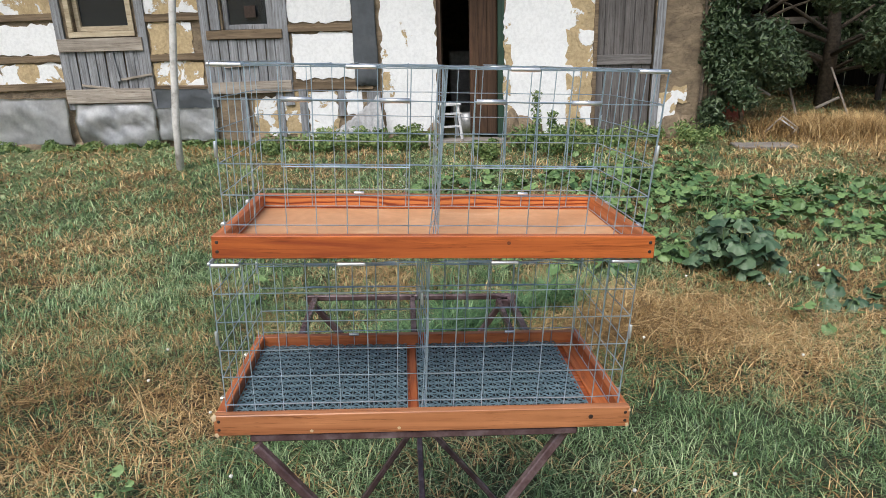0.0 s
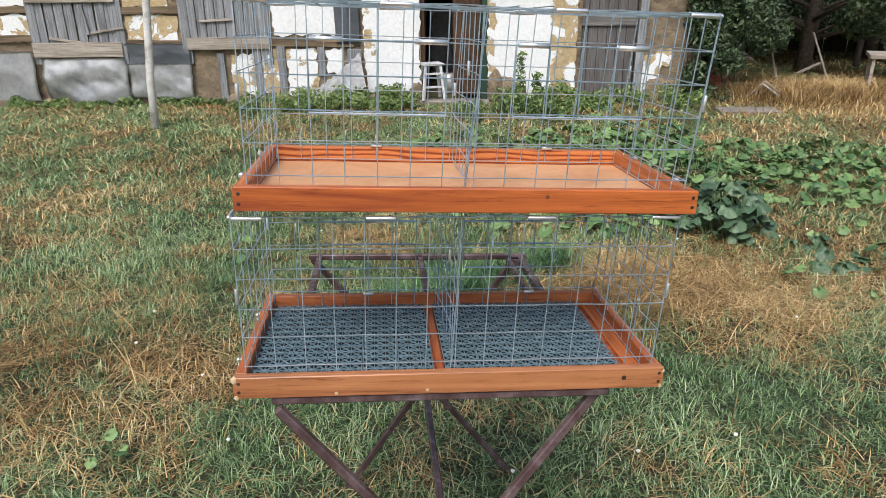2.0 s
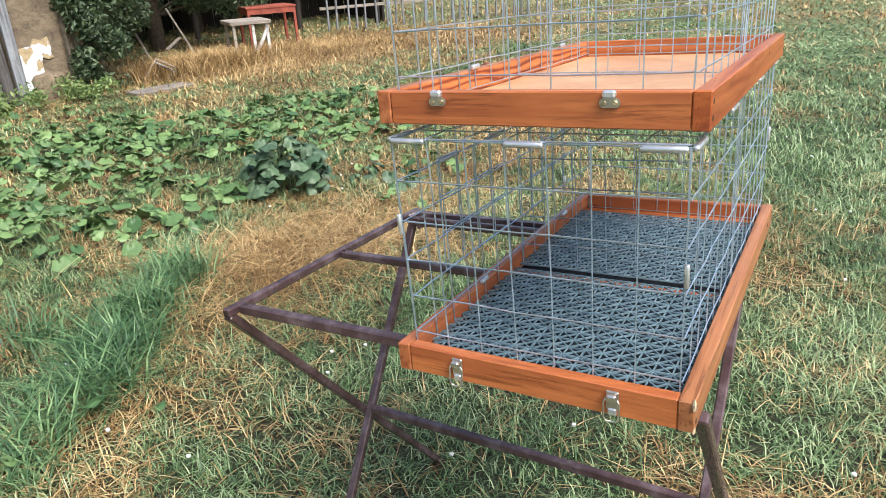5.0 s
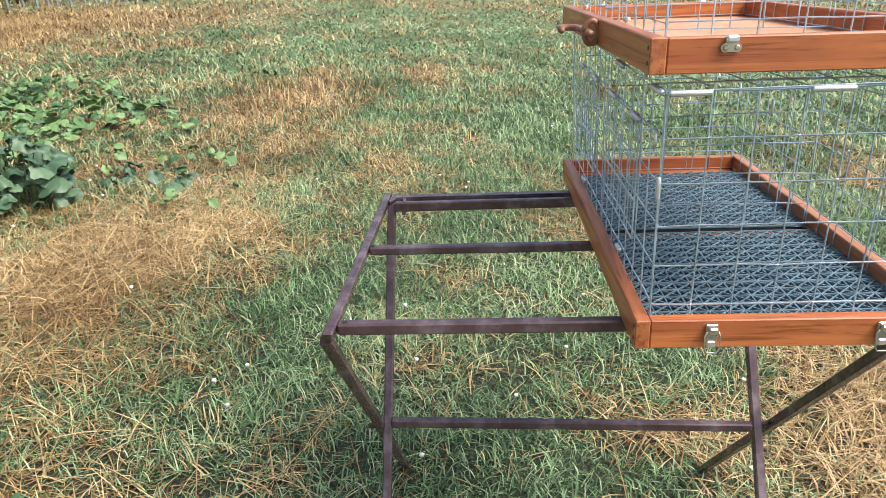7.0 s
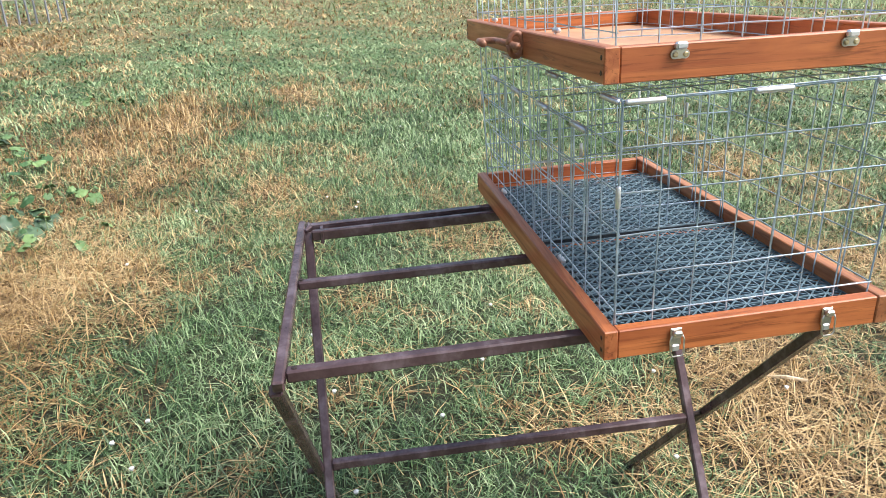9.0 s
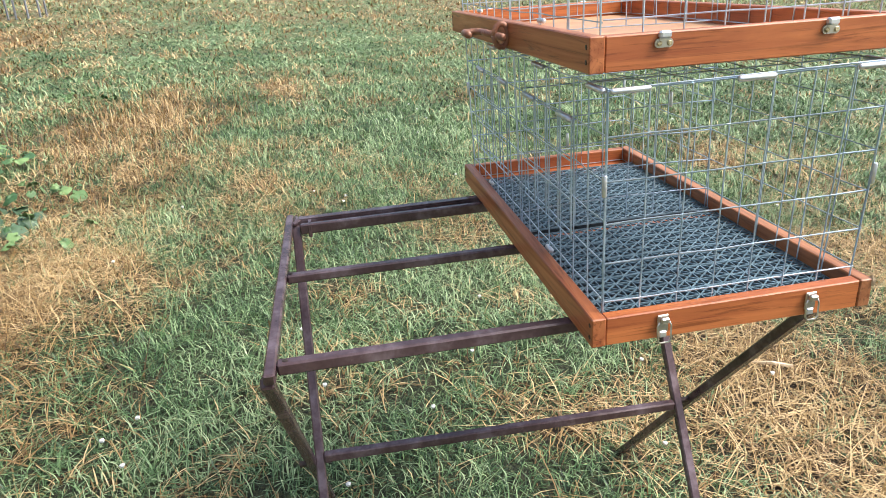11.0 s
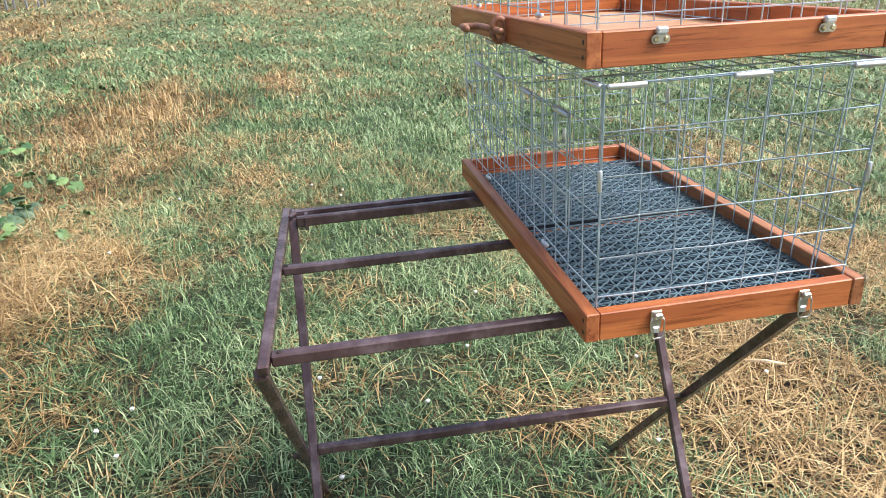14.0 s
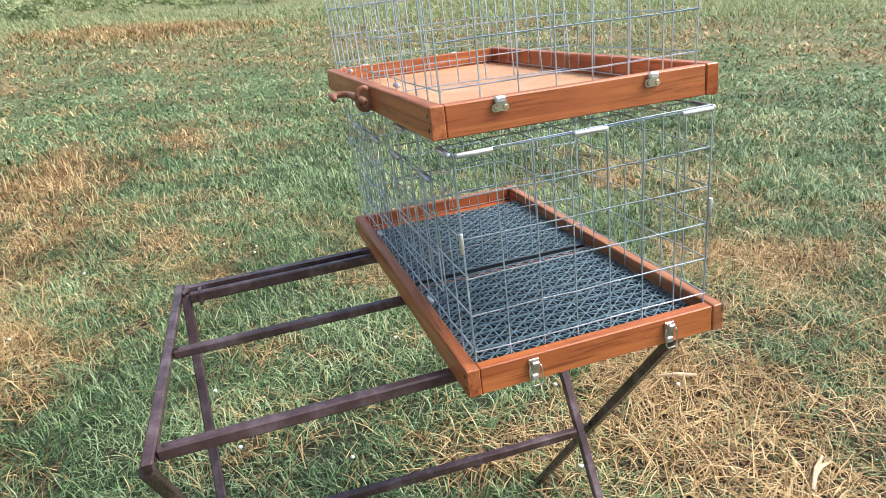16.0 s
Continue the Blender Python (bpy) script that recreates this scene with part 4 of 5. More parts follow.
# ---- things by the house ----
def lime_pole():
    t = thing("pole", pose(-2.2, 6.5, land1(-2.2, 6.5), 0, 0, 0), "whitewashed wooden pole standing in the grass", "pole")
    bm = tube([(0.0, 0, -0.1), (0.03, 0, 0.5), (0.10, 0.02, 1.2), (0.18, 0.05, 1.9), (0.25, 0.05, 2.6)], [0.043, 0.04, 0.038, 0.037, 0.034], 10)
    part("shaft", bm, LIMEPOLE, t, smooth=True)


def stool():
    p = at_wall(0.10, -0.02, 0.04)
    t = thing("stool", Matrix.Translation(p) @ pose(0, 0, 0, 0, 0, 12), "small worn white wooden stool in the doorway", "stool")
    part("seat", box((-0.13, -0.11, 0.42), (0.13, 0.11, 0.445), 0.004), WHITEPAINT, t)
    for sx in (-1, 1):
        for sy in (-1, 1):
            part("leg", beam_between((sx * 0.14, sy * 0.11, 0.0), (sx * 0.095, sy * 0.08, 0.42), 0.032, 0.032), WHITEPAINT, t)
    for z in (0.16, 0.32):
        part("rung", beam_between((-0.125, -0.095, z), (0.125, -0.095, z), 0.02, 0.025), WHITEPAINT, t)


def bucket():
    t = thing("bucket", Matrix.Translation(at_wall(0.30, 0.75, 0.0)), "dull metal bucket inside the dark doorway", "bucket")
    part("body", tube([(0, 0, 0), (0, 0, 0.26)], [0.10, 0.13], 16), TIN, t, smooth=True)
    t = thing("cabinet", Matrix.Translation(at_wall(0.2, 2.6, 0.0)), "pale cabinet standing in the dark room", "cabinet")
    part("body", box((-0.2, 0, 0), (0.2, 0.3, 1.0), 0.01), WHITEPAINT, t)
    part("door", box((-0.18, -0.02, 0.05), (0.18, -0.001, 0.95), 0.005), WHITEPAINT, t)


lime_pole()
stool()
bucket()


# ---- lean-to and clutter beside the house ----
def shed():
    t = thing("shed", pose(8.2, 11.6, 0, 0, 0, -32), "dark open wooden shed full of shadow", "shed")
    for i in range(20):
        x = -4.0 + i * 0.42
        part("board", box((x, 1.2, -0.1), (x + 0.41, 1.23, 2.7), 0.003), SHADOWWOOD, t)
    part("board", box((-4.05, -1.0, -0.1), (-4.0, 1.2, 2.6)), SHADOWWOOD, t)
    part("board", box((4.4, -1.0, -0.1), (4.45, 1.2, 2.6)), SHADOWWOOD, t)
    part("roof", box((-4.3, -1.4, 2.35), (4.7, 1.5, 2.42)), SHADOWWOOD, t)
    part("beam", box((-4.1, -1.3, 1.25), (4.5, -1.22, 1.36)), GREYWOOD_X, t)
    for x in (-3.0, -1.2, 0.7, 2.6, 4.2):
        part("post", tube([(x, -1.2, -0.1), (x + 0.04, -1.2, 2.4)], 0.05, 8), SHADOWWOOD, t)


def trestle():
    t = thing("trestle", pose(6.73, 7.63, land1(6.73, 7.63), 0, 0, -30), "grey wooden workbench with a white painted trestle", "bench")
    part("top", box((-0.2, -0.3, 0.45), (0.38, 0.3, 0.50), 0.006), GREYWOOD_X, t)
    for a, b in (((0.12, -0.25, 0), (0.12, -0.25, 0.45)), ((0.32, -0.25, 0), (0.32, -0.25, 0.45)), ((0.1, -0.28, 0.02), (0.34, -0.28, 0.42)), ((-0.15, 0.2, 0), (-0.15, 0.2, 0.45)), ((-0.15, -0.25, 0), (-0.15, -0.25, 0.45))):
        part("leg", beam_between(a, b, 0.04, 0.04, (0, 1, 0)), GREYWOOD_X if a[0] < 0 else LIMEPOLE, t)
    t = thing("red_table", pose(7.95, 8.25, land1(7.95, 8.25), 0, 0, -30), "faded red metal table beside workbench", "table")
    part("top", box((-0.4, -0.3, 0.57), (0.4, 0.3, 0.60), 0.004), REDTIN, t)
    part("apron", box((-0.39, -0.29, 0.49), (0.39, 0.29, 0.569)), REDTIN, t)
    for sx in (-1, 1):
        for sy in (-1, 1):
            part("leg", box((sx * 0.37 - 0.02, sy * 0.27 - 0.02, 0), (sx * 0.37 + 0.02, sy * 0.27 + 0.02, 0.49)), REDTIN, t)


def old_chair():
    t = thing("chair", pose(4.9, 7.25, land1(4.9, 7.25) - 0.05, 30, 18, 40), "broken white-framed chair lying in dry grass", "chair")
    for a, b in (((-0.2, -0.2, 0), (-0.08, -0.2, 0.42)), ((0.2, -0.2, 0.3), (-0.08, -0.2, 0.42)), ((-0.2, 0.2, 0), (-0.08, 0.2, 0.42)), ((-0.08, -0.2, 0.42), (-0.08, 0.2, 0.42)), ((0.2, -0.2, 0.3), (0.2, 0.2, 0.28)), ((0.2, -0.2, 0.3), (0.26, -0.2, 0)), ((0.2, 0.2, 0.28), (0.26, 0.2, 0))):
        part("frame_bar", tube([Vector(a) * 0.62, Vector(b) * 0.62], 0.009, 8), GREYWOOD_X, t)
    part("seat", box((-0.045, -0.12, 0.215), (0.12, 0.12, 0.225), 0.003, None, 0.004), TIN, t)


def lumber():
    """Loose boards and poles under the tree."""
    for i, (a, b, w, m) in enumerate((((4.3, 8.3, 0.95), (5.1, 7.9, 0.42), 0.07, GREYWOOD_X), ((4.2, 8.4, 0.75), (5.5, 8.6, 0.70), 0.10, BEAM), ((4.1, 8.1, 0.30), (5.2, 8.3, 0.42), 0.14, BEAM), ((4.55, 8.0, 0.0), (4.35, 8.2, 0.9), 0.05, BEAM), ((4.9, 8.2, 0.0), (4.8, 8.4, 1.0), 0.06, BEAM), ((5.9, 8.6, 0.0), (5.7, 8.8, 0.8), 0.03, GREYWOOD_X), ((6.1, 8.5, 0.15), (6.6, 8.8, 0.25), 0.04, GREYWOOD_X), ((6.3, 8.6, 0.7), (6.6, 8.5, 0.0), 0.03, GREYWOOD_X), ((4.6, 8.3, 1.15), (5.4, 8.8, 1.25), 0.08, BEAM))):
        t = thing("loose_board", Matrix(), "weathered loose board leaning in the lumber heap", "board", "loose boards")
        part("board", beam_between(a, b, w, 0.025), m, t)
    t = thing("red_crate", pose(4.85, 8.6, 0.0, 0, 0, 20), "faded red box in the lumber heap", "crate")
    part("side", box((-0.2, -0.15, 0.0), (0.2, 0.15, 0.55), 0.01), REDTIN, t)
    t = thing("slab", pose(4.35, 6.55, land1(4.35, 6.55) - 0.01, 0, 0, -8), "flat grey concrete slab lying in the grass", "slab")
    part("slab_block", box((-0.3, -0.15, 0), (0.36, 0.15, 0.045), 0.008, None, 0.01), STONE, t)


def picket_fence():
    t = thing("picket_fence", pose(9.6, 8.4, 0, 0, 0, -38), "grey picket fence of thin uneven stakes", "fence")
    for i in range(26):
        x = i * 0.19 + random.uniform(-0.04, 0.04)
        part("picket", tube([(x, 0, -0.1), (x + random.uniform(-0.05, 0.05), 0, random.uniform(0.9, 1.35))], [0.022, 0.016], 6), GREYWOOD_Z, t)
    part("rail", beam_between((-0.1, 0.03, 0.4), (5.0, 0.03, 0.45), 0.03, 0.05), GREYWOOD_X, t)
    part("rail", beam_between((-0.1, 0.03, 0.85), (5.0, 0.03, 0.9), 0.03, 0.05), GREYWOOD_X, t)


shed()
trestle()
old_chair()
lumber()
picket_fence()


# ---- foliage ----
def leaf_cloud(name, centres, spread, count, size, material, parent=None, label="", squash=1.0, seed=0):
    """Many small folded leaves scattered round centres."""
    rng = np.random.default_rng(seed)
    c = np.array(centres, float)
    k = rng.integers(0, len(c), count)
    d = rng.normal(size=(count, 3))
    d /= np.linalg.norm(d, axis=1)[:, None]
    p = c[k, :3] + d * (c[k, 3] * rng.random(count) ** 0.45)[:, None] * np.array([1, 1, squash]) * spread
    n = rng.normal(size=(count, 3)) + d * 0.8 + np.array([0, 0, 0.5])
    n /= np.linalg.norm(n, axis=1)[:, None]
    a = np.cross(n, rng.normal(size=(count, 3)))
    a /= np.linalg.norm(a, axis=1)[:, None]
    b = np.cross(n, a)
    s = size * rng.uniform(0.6, 1.35, count)[:, None]
    v = np.stack([p - a * s, p - b * s * 0.42 + n * s * 0.15, p + a * s, p + b * s * 0.42 + n * s * 0.15], 1).reshape(-1, 3)
    i = np.arange(count)[:, None] * 4
    f = np.concatenate([i + np.array([0, 1, 2]), i + np.array([0, 2, 3])]).tolist()
    return tag_mesh(name, v.tolist(), f, material, parent, label)


def tree(x, y, height, reach, seed, label, low=0.35, leaves=14000, size=0.055):
    rng = random.Random(seed)
    t = thing("tree", pose(x, y, 0), label, "tree")
    trunk = part("trunk", tube([(0, 0, -0.1), (0.05, 0.02, height * 0.3), (-0.04, 0.06, height * 0.6), (0.05, 0, height * 0.9)], [0.13, 0.10, 0.07, 0.02], 10), BARK, t, smooth=True)
    centres = []
    for i in range(22):
        a, z = rng.uniform(0, 6.28), height * rng.uniform(low, 1.0)
        r = reach * rng.uniform(0.35, 1.0) * (1.1 - 0.5 * abs(z / height - 0.55))
        q = (r * math.cos(a), r * math.sin(a), z)
        part("limb", tube([(0, 0.03, z * 0.62), (q[0] * 0.5, q[1] * 0.5, z * 0.86), q], [0.035, 0.022, 0.006], 6), BARK, trunk, smooth=True)
        centres.append((*q, rng.uniform(0.35, 0.62)))
    leaf_cloud("crown", centres, 1.0, leaves, size, FOLIAGE, t, "", 0.8, seed)
    return t


tree(5.0, 9.0, 3.4, 1.7, 3, "leafy dark green tree growing beside the house", 0.13, 40000, 0.042)
tree(6.9, 9.7, 3.6, 1.9, 4, "leafy dark green tree in front of the shed", 0.15, 38000, 0.042)
tree(9.2, 11.4, 4.0, 2.2, 9, "leafy dark green tree over the shed", 0.25, 14000, 0.07)
tree(12.5, 12.0, 4.2, 2.4, 6, "leafy dark green tree behind the fence", 0.2, 12000, 0.075)

ivy = thing("ivy", WALL_M, "dark ivy climbing the corner of the house", "climbing plant")
part("vine", tube([(3.2, -0.06, 0), (3.22, -0.05, 0.9), (3.15, -0.05, 2.4)], [0.03, 0.022, 0.012], 6), BARK, ivy)
part("vine", tube([(3.36, -0.02, 0), (3.3, -0.04, 0.7), (3.36, -0.05, 2.2)], [0.03, 0.022, 0.012], 6), BARK, ivy)
_rg = random.Random(8)
leaf_cloud("leaves", [(3.54 + _rg.uniform(-0.26, 0.22), -0.10 + _rg.uniform(-0.06, 0.05), (z % 22) * 0.12, 0.17) for z in range(1, 44)], 1.0, 9000, 0.036, FOLIAGE, ivy, "", 1.0, 12)


def weeds():
    """Weeds along the foot of the walls."""
    rg = random.Random(5)
    pts = []
    for i in range(90):
        s = rg.uniform(-2.2, 3.2)
        if -0.1 < s < 0.85:
            continue
        p = at_wall(s, -rg.uniform(0.15, 0.8), rg.uniform(0.02, 0.16))
        pts.append((p.x, p.y, p.z, rg.uniform(0.08, 0.2)))
    for i in range(40):
        p = at_wall(rg.uniform(-6, -2.2), -rg.uniform(0.1, 0.4), rg.uniform(0.0, 0.06))
        pts.append((p.x, p.y, p.z, rg.uniform(0.06, 0.12)))
    tagged(leaf_cloud("weeds", pts, 1.0, 15000, 0.03, WEED, None, "", 0.7, 31), "green weeds along the foot of the wall", "weeds", kind="stuff")
    for s, y, hgt in ((1.17, -0.45, 0.62), (1.35, -0.6, 0.4)):
        p = at_wall(s, y, 0)
        t = thing("weed", pose(p.x, p.y, land1(p.x, p.y)), "tall thin green weed in front of the wall", "weed")
        part("stem", tube([(0, 0, -0.02), (0.01, 0, hgt)], [0.008, 0.003], 6), STEMS, t)
        leaf_cloud("leaves", [(0.0, 0, z, 0.06) for z in np.linspace(0.1, hgt, 9)], 1.0, 220, 0.03, WEED, t, "", 0.7, 6)
    for s, y, r in ((1.45, -1.0, 0.26), (-0.35, -0.6, 0.2), (0.55, -1.3, 0.16)):
        p = at_wall(s, y, 0)
        t = thing("bush", pose(p.x, p.y, land1(p.x, p.y)), "small light green bush in front of the house", "bush")
        for k in range(5):
            part("stem", tube([(0, 0, -0.02), (rg.uniform(-r, r) * 0.6, rg.uniform(-r, r) * 0.6, r * 1.2)], [0.008, 0.003], 5), STEMS, t)
        leaf_cloud("leaves", [(rg.uniform(-r, r) * 0.7, rg.uniform(-r, r) * 0.7, r * rg.uniform(0.3, 1.3), r * 0.45) for _ in range(12)], 1.0, 1500, 0.024, WEED, t, "", 0.8, 7)


weeds()


def leaf_shape(name, size, lobes, cup, material):
    """A broad lobed leaf with a sunken midrib and wavy rim; it hangs from its stalk at the origin."""
    n = 20
    verts, faces = [(0, 0, 0)], []
    for q in (0.45, 0.8, 1.0):
        for i in range(n):
            a = 2 * math.pi * i / n
            r = size * q * (0.80 + 0.14 * math.cos(a) + 0.06 * math.cos(lobes * a) * q)
            if i == n // 2:
                r *= 0.3
            elif abs(i - n // 2) == 1:
                r *= 0.85
            x, y = r * math.cos(a) + size * 0.30 * q, r * math.sin(a)
            z = cup * size * (0.16 * q * math.cos(2 * a) + 0.10 * q * q * math.sin(5 * a + 1) - 0.28 * q * q) + 0.14 * size * abs(math.sin(a)) * q
            verts.append((x, y, z))
    for i in range(n):
        j = (i + 1) % n
        faces.append((0, 1 + i, 1 + j))
        for k in (0, 1):
            faces.append((1 + k * n + i, 1 + (k + 1) * n + i, 1 + (k + 1) * n + j, 1 + k * n + j))
    me = bpy.data.meshes.new(name)
    me.from_pydata(verts, [], faces)
    me.materials.append(material)
    me.polygons.foreach_set("use_smooth", [True] * len(me.polygons))
    return me


VINE_LEAVES = [leaf_shape("leaf", 0.06, 5, c, PUMPKIN) for c in (0.4, 0.8, 1.2)]
BUR_LEAVES = [leaf_shape("leaf", 0.10, 7, c, BURDOCK) for c in (0.8, 1.4, 2.0)]
_bm = tube([(0, 0, 0), (0.06, 0, 0.6), (0, 0, 1)], [1, 0.8, 0.5], 5)
STALK = bpy.data.meshes.new("stalk")
_bm.to_mesh(STALK)
_bm.free()
STALK.materials.append(STEMS)


def leafy(name, x, y, count, reach, tall, meshes, label, category, group, seed, s0=0.6, s1=1.15):
    rg = random.Random(seed)
    t = thing(name, pose(x, y, land1(x, y)), label, category, group)
    for i in range(count):
        a, r = rg.uniform(0, 6.283), reach * math.sqrt(rg.random())
        z = tall * (1 - 0.7 * (r / reach) ** 2) * rg.uniform(0.3, 1.0) + 0.02
        px, py = r * math.cos(a), r * math.sin(a)
        p0, p1 = Vector((px * 0.6, py * 0.6, -0.012)), Vector((px, py, z))
        st = new("stalk", STALK)
        st.parent = t
        d = p1 - p0
        st.matrix_basis = Matrix.Translation(p0) @ d.to_track_quat("Z", "Y").to_matrix().to_4x4() @ Matrix.Diagonal((0.003, 0.003, d.length, 1))
        o = new("leaf", rg.choice(meshes))
        o.parent = t
        k = rg.uniform(s0, s1)
        o.matrix_basis = Matrix.Translation(p1) @ Euler((rg.uniform(-0.6, 0.6), rg.uniform(-0.3, 0.85), a + rg.uniform(-1.2, 1.2))).to_matrix().to_4x4() @ Matrix.Scale(k, 4)


leafy("burdock", 2.30, 2.80, 105, 0.25, 0.36, BUR_LEAVES, "grey-green burdock clump with broad wavy leaves", "burdock", "", 1, 0.35, 0.8)
leafy("burdock", 2.62, 2.30, 14, 0.20, 0.10, BUR_LEAVES, "small flat burdock rosette in the straw", "burdock", "", 2, 0.4, 0.7)
part("stem", tube([(2.28, 2.95, 0.0), (2.32, 2.98, 0.45), (2.34, 3.0, 0.62)], [0.006, 0.004, 0.002], 6), STEMS, thing("weed", Matrix(), "tall thin dry weed stem above burdock", "weed"))
VINES = ((1.15, 3.25), (1.0, 4.0), (1.7, 3.9), (2.2, 4.5), (2.7, 4.1), (3.2, 4.5), (3.6, 4.0), (2.6, 4.9), (1.6, 4.7), (4.1, 4.4), (3.3, 3.6), (1.75, 3.2), (4.5, 3.9), (0.7, 4.6), (2.1, 5.3), (3.9, 3.2), (2.8, 5.4), (0.9, 5.2))
leafy("dock", -0.66, 0.90, 6, 0.07, 0.11, VINE_LEAVES, "small light green dock growing in the lawn", "dock", "", 5, 0.28, 0.48)
for i, (x, y) in enumerate(VINES):
    leafy("pumpkin_vine", x, y, 74, 0.50, 0.13, VINE_LEAVES, "sprawling green pumpkin vine with broad lobed leaves", "pumpkin vine", "pumpkin vines", 20 + i, 0.5, 1.15)
for i, (x, y, c) in enumerate(((3.05, 2.2, 16), (2.45, 2.02, 9), (3.6, 2.6, 14), (-0.40, 2.70, 8), (-0.15, 1.72, 5), (5.4, 2.65, 12), (0.25, 1.8, 6), (2.9, 2.75, 12), (2.2, 6.2, 12), (3.3, 6.3, 12), (2.7, 6.5, 12))):
    leafy("pumpkin_vine", x, y, c, 0.25, 0.10, VINE_LEAVES, "few low green leaves creeping over dry lawn", "pumpkin vine", "pumpkin vines", 60 + i, 0.35, 0.9)


def blades(x, y, length, width, lean, rng, material, name, label, kind="stuff", category="grass", lift=0.0):
    """Bent grass blades rooted at x, y, as one mesh."""
    n = len(x)
    z = land(x, y) - 0.004 + lift
    a = rng.uniform(0, 2 * np.pi, n)
    d = np.stack([np.cos(a), np.sin(a), np.zeros(n)], -1)
    s = np.stack([-np.sin(a), np.cos(a), np.zeros(n)], -1) * (width / 2)[:, None]
    p = np.stack([x, y, z], -1)
    up = np.array([0, 0, 1.0])
    c, q = np.cos(lean)[:, None], np.sin(lean)[:, None]
    m = p + (length * 0.5)[:, None] * (c * up + q * d * 0.6)
    t = p + length[:, None] * (c * up * 0.82 + q * d * 1.15)
    v = np.stack([p - s, p + s, m - s * 0.8, m + s * 0.8, t], 1).reshape(-1, 3).astype(np.float32)
    i = (np.arange(n) * 5)[:, None]
    f = np.concatenate([i + np.array([0, 1, 3]), i + np.array([0, 3, 2]), i + np.array([2, 3, 4])], 1).reshape(-1).astype(np.int32)
    me = bpy.data.meshes.new(name)
    me.vertices.add(n * 5)
    me.vertices.foreach_set("co", v.ravel())
    me.loops.add(len(f))
    me.loops.foreach_set("vertex_index", f)
    me.polygons.add(len(f) // 3)
    me.polygons.foreach_set("loop_start", np.arange(0, len(f), 3, dtype=np.int32))
    me.materials.append(material)
    me.update(calc_edges=True)
    ob = new(name, me)
    return tagged(ob, label, category, kind=kind)


def scatter(rng, n, r1, near=2.2, fall=2.5):
    """Places on the seen side of the lawn, dense near the table and thinner far off; gives x, y and distance."""
    q = np.concatenate([np.linspace(0, near, 200), np.geomspace(near * 1.01, r1, 600)])
    w = q * np.where(q < near, 1.0, (near / np.maximum(q, 0.01)) ** fall)
    c = np.concatenate([[0], np.cumsum(0.5 * (w[1:] + w[:-1]) * np.diff(q))])
    r = np.interp(rng.random(n) * c[-1], c, q)
    a = np.where(r < 2.0, rng.uniform(-np.pi, np.pi, n), rng.uniform(radians(-88), radians(168), n))
    x, y = 0.4 + r * np.cos(a), 0.4 + r * np.sin(a)
    keep = ~((y > 7.55 - 0.105 * (x - 0.75)) & (x < 4.2))
    return x[keep], y[keep], r[keep]


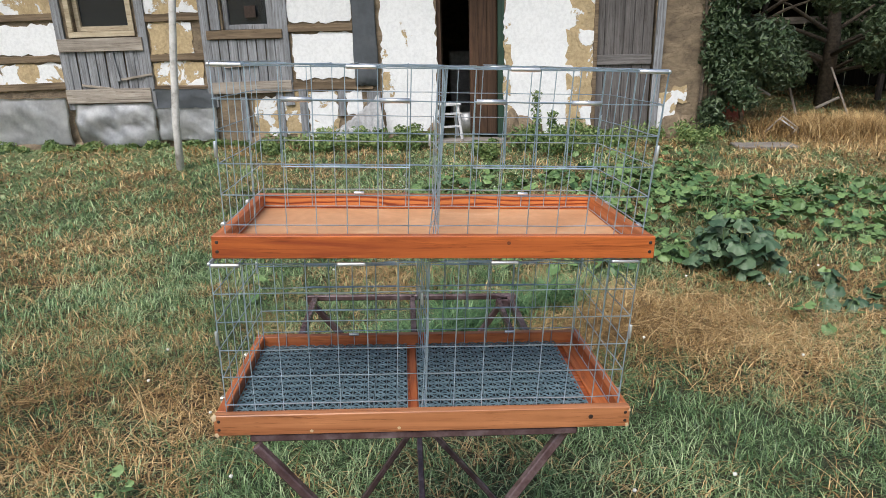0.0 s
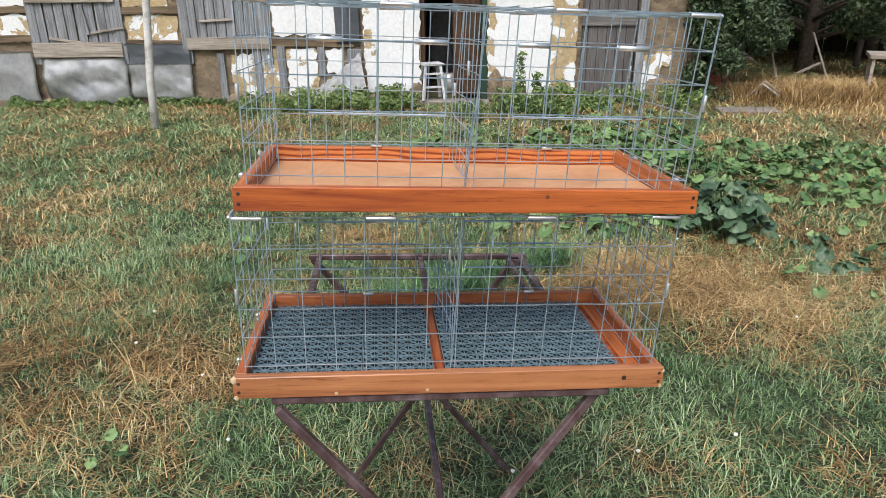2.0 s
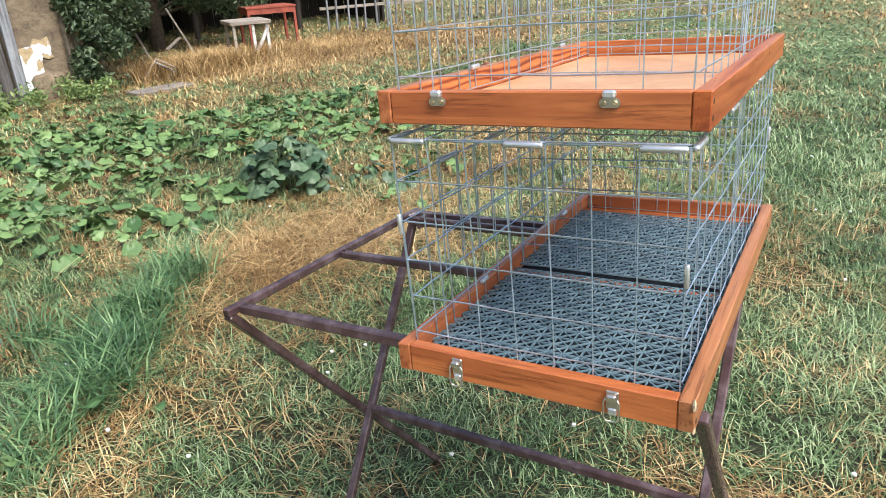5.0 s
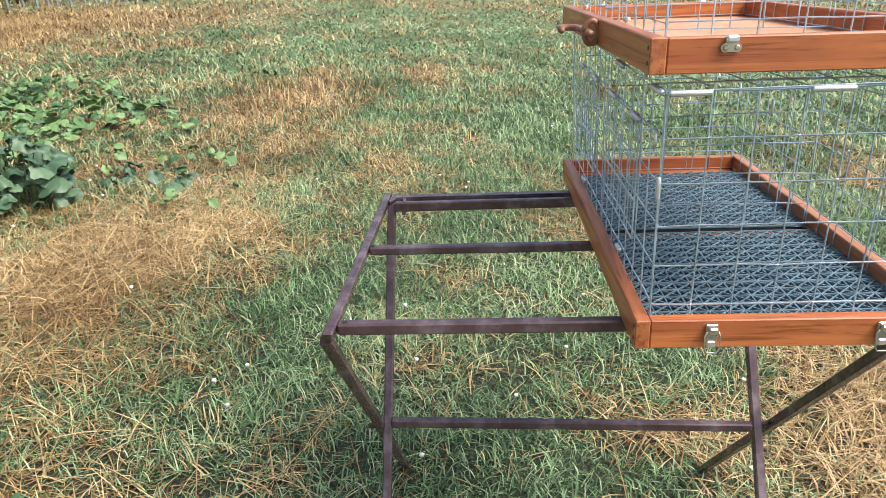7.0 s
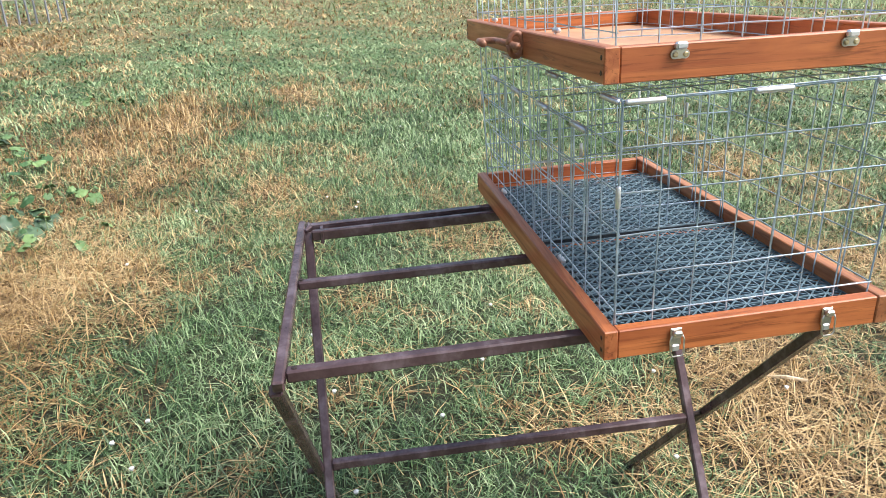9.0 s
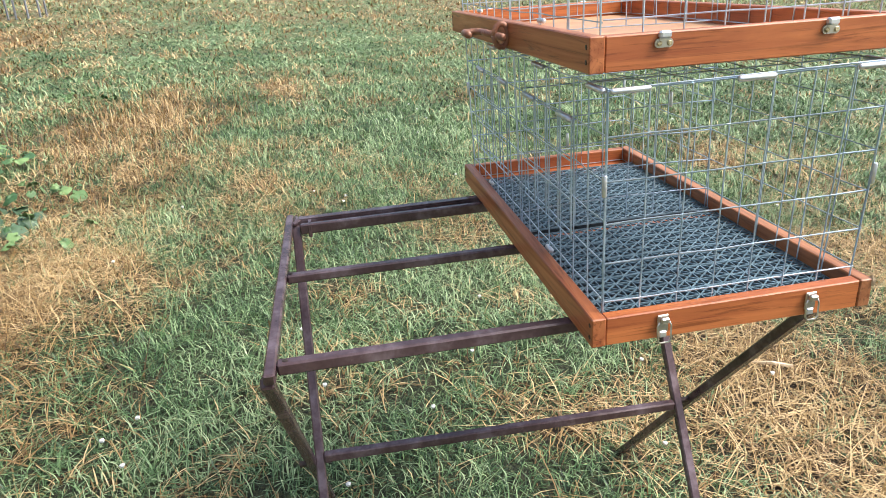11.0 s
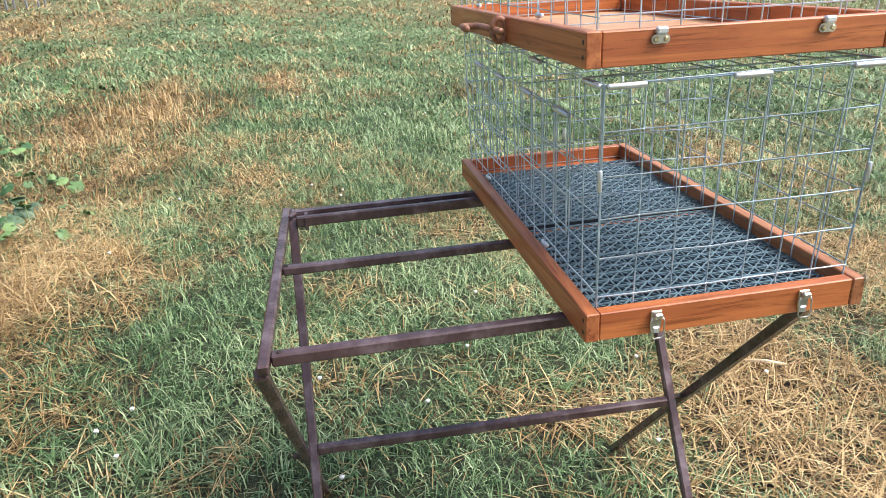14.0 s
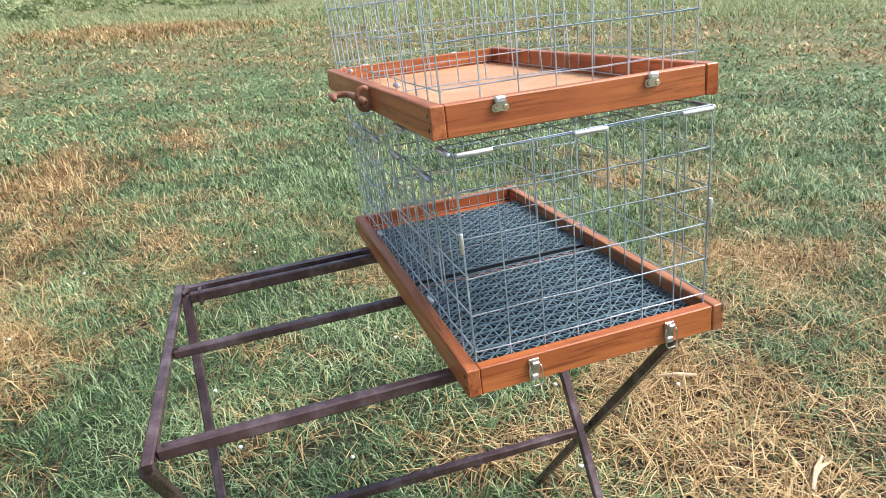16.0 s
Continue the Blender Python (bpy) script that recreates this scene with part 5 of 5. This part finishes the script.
def lawn():
    rng = np.random.default_rng(7)
    x, y, r = scatter(rng, 900000, 30, 2.2, 2.1)
    k = np.maximum(r, 2.2) / 2.2
    dry = dryness(x, y) + rng.normal(0, 0.17, len(x))
    flat = np.clip((r - 3.5) / 6, 0, 1)
    tuft = 0.5 + 1.0 * fbm(x * 7, y * 7, 33)
    bare = (fbm(x * 10, y * 10, 51, 2) + rng.uniform(-0.12, 0.12, len(x)) < 0.26) & (r < 5)
    g = (dry < 0.58) & ~bare
    n = int(g.sum())
    # most blades grow in clumps and fan outwards
    blades(x[g], y[g], (k[g] ** 0.35) * (1 - 0.25 * flat[g]) * rng.uniform(0.03, 0.082, n) * tuft[g], k[g] ** 1.10 * rng.uniform(0.0020, 0.0047, n), rng.uniform(0.42 + 0.63 * flat[g], 1.42 + 0.08 * flat[g], n), rng, GRASS, "lawn_grass", "short trampled green lawn grass")
    s = (dry >= 0.58) & (rng.random(len(x)) < 0.8)
    n = int(s.sum())
    lie = rng.random(n) < 0.72
    blades(x[s], y[s], k[s] ** 0.35 * np.where(lie, rng.uniform(0.03, 0.13, n), rng.uniform(0.03, 0.07, n)), k[s] ** 1.0 * rng.uniform(0.0022, 0.0048, n), np.where(lie, rng.uniform(1.15, 1.5, n), rng.uniform(0.2, 1.0, n)), rng, STRAW, "dry_grass", "dry cut straw lying in the lawn", lift=0.008)
    # the lawn behind the camera, thinner
    n = 90000
    a, r = rng.uniform(radians(168), radians(272), n), 2.0 + 7.0 * rng.random(n) ** 0.7
    x, y = 0.4 + r * np.cos(a), 0.4 + r * np.sin(a)
    e = dryness(x, y) + rng.normal(0, 0.17, n) < 0.58
    for q, m, name, label in ((e, GRASS, "lawn_grass", "short trampled green lawn grass"), (~e, STRAW, "dry_grass", "dry cut straw lying in the lawn")):
        c = int(q.sum())
        blades(x[q], y[q], rng.uniform(0.05, 0.11, c), rng.uniform(0.005, 0.010, c), rng.uniform(0.55, 1.5, c), rng, m, name, label)
    # long fallen stems
    x, y, r = scatter(rng, 14000, 6)
    e = dryness(x, y) + rng.normal(0, 0.12, len(x)) > 0.52
    x, y = x[e], y[e]
    k = len(x)
    blades(x, y, rng.uniform(0.10, 0.30, k), rng.uniform(0.0022, 0.0040, k), rng.uniform(1.36, 1.5, k), rng, STRAW, "straw_stems", "long dry straw stems lying on the lawn", lift=0.02)
    # standing dry grass beside the house
    def patch(cx, cy, sx, sy, n, l0, l1, w, lean, m, name, label):
        x, y = rng.normal(cx, sx, n), rng.normal(cy, sy, n)
        blades(x, y, rng.uniform(l0, l1, n), rng.uniform(w * 0.6, w * 1.2, n), rng.uniform(1.2, lean, n) if lean > 1.45 else rng.uniform(0.5 * lean, lean, n), rng, m, name, label)

    patch(7.5, 6.7, 1.2, 0.6, 22000, 0.06, 0.22, 0.0045, 1.4, STRAW, "dry_grass", "tall pale dry grass beside the clutter")
    patch(5.8, 7.35, 0.65, 0.30, 9000, 0.15, 0.45, 0.006, 1.2, STRAW, "dry_grass", "tall pale dry grass beside the clutter")
    patch(1.55, 2.1, 0.42, 0.28, 3000, 0.10, 0.26, 0.0055, 1.50, STRAW, "dry_grass", "loose hay lying behind the table")
    patch(4.9, 1.95, 0.60, 0.32, 650, 0.10, 0.23, 0.005, 0.8, STRAW, "dry_grass", "pale seeding grass standing in the lawn")
    for cx, cy, sx, n in ((0.42, 1.95, 0.055, 1100), (0.62, 2.12, 0.06, 1200), (0.85, 2.28, 0.055, 1000), (1.12, 2.40, 0.06, 1000), (0.2, 1.88, 0.05, 350), (0.5, 2.45, 0.06, 350), (0.05, 1.75, 0.05, 250)):
        patch(cx, cy, sx * 1.25, sx * 1.25, n // 2, 0.10, 0.25, 0.0075, 1.15, TALLGREEN, "long_grass", "tuft of long drooping green grass")
    # rough field edge
    for cx, cy, sx, sy, n in ((27, 6, 5, 7, 12000), (24, -11, 5, 7, 12000), (15, -17, 4, 4, 8000), (28, 18, 5, 6, 8000)):
        patch(cx, cy, sx, sy, n, 0.15, 0.45, 0.03, 1.3, FIELD, "rough_grass", "tall rough green grass at the field edge")
    patch(22.0, 2.8, 1.3, 1.7, 9000, 0.15, 0.5, 0.025, 1.45, STRAW, "hay_heap", "low heap of brown hay in the field")


lawn()


def far_bushes():
    """Bushes along the far edge of the field."""
    rg = random.Random(11)
    pts = []
    for i in range(110):
        a, r = radians(-75 + i * 1.15), rg.uniform(32, 48)
        x, y = r * math.cos(a), r * math.sin(a)
        pts.append((x, y, land1(x, y) + rg.uniform(0.0, 0.6), rg.uniform(0.5, 1.3)))
    tagged(leaf_cloud("far_bushes", pts, 1.0, 40000, 0.12, FIELD, None, "", 0.7, 41), "row of green bushes along the far field edge", "bushes", kind="stuff")


far_bushes()


def flowers():
    rg = random.Random(4)
    bmh = bmesh.new()
    bmesh.ops.create_icosphere(bmh, subdivisions=1, radius=0.0075)
    for v in bmh.verts:
        v.co *= 1 + 0.25 * rg.uniform(-1, 1)
        v.co.z += 0.045
    proto = thing("white_flower", pose(0.62, 0.69, land1(0.62, 0.69)), "small white clover flower in the lawn", "flower", "white flowers")
    part("head", bmh, PETAL, proto)
    part("stem", tube([(0, 0, -0.01), (0.002, 0, 0.042)], 0.0009, 4), STEMS, proto)
    spots = [(0.89, 1.32), (0.77, 1.24), (1.0, 1.26), (-0.47, 1.34), (0.35, -0.2)] + [(rg.uniform(-1.0, 3.0), rg.uniform(-1.0, 3.2)) for _ in range(34)] + [(rg.uniform(0.2, 2.2), rg.uniform(4.6, 6.8)) for _ in range(26)] + [(rg.uniform(2, 5), rg.uniform(-2, 1)) for _ in range(20)]
    for x, y in spots:
        copy_thing(proto, pose(x, y, land1(x, y) + rg.uniform(-0.012, 0.02), 0, 0, rg.uniform(0, 360)))


flowers()


def sticks():
    for x, y, r, n in ((0.375, -0.665, -52, 0.16), (0.41, -0.70, -68, 0.10), (0.93, -0.72, 70, 0.13)):
        t = thing("stick", pose(x, y, land1(x, y) + 0.03, 0, 0, r), "pale broken wooden stick lying in dry grass", "stick", "broken sticks")
        part("splinter", tube([(0, 0, 0), (n * 0.5, 0.006, 0.008), (n, 0, 0.0)], [0.005, 0.007, 0.003], 6), CHIP, t)


sticks()
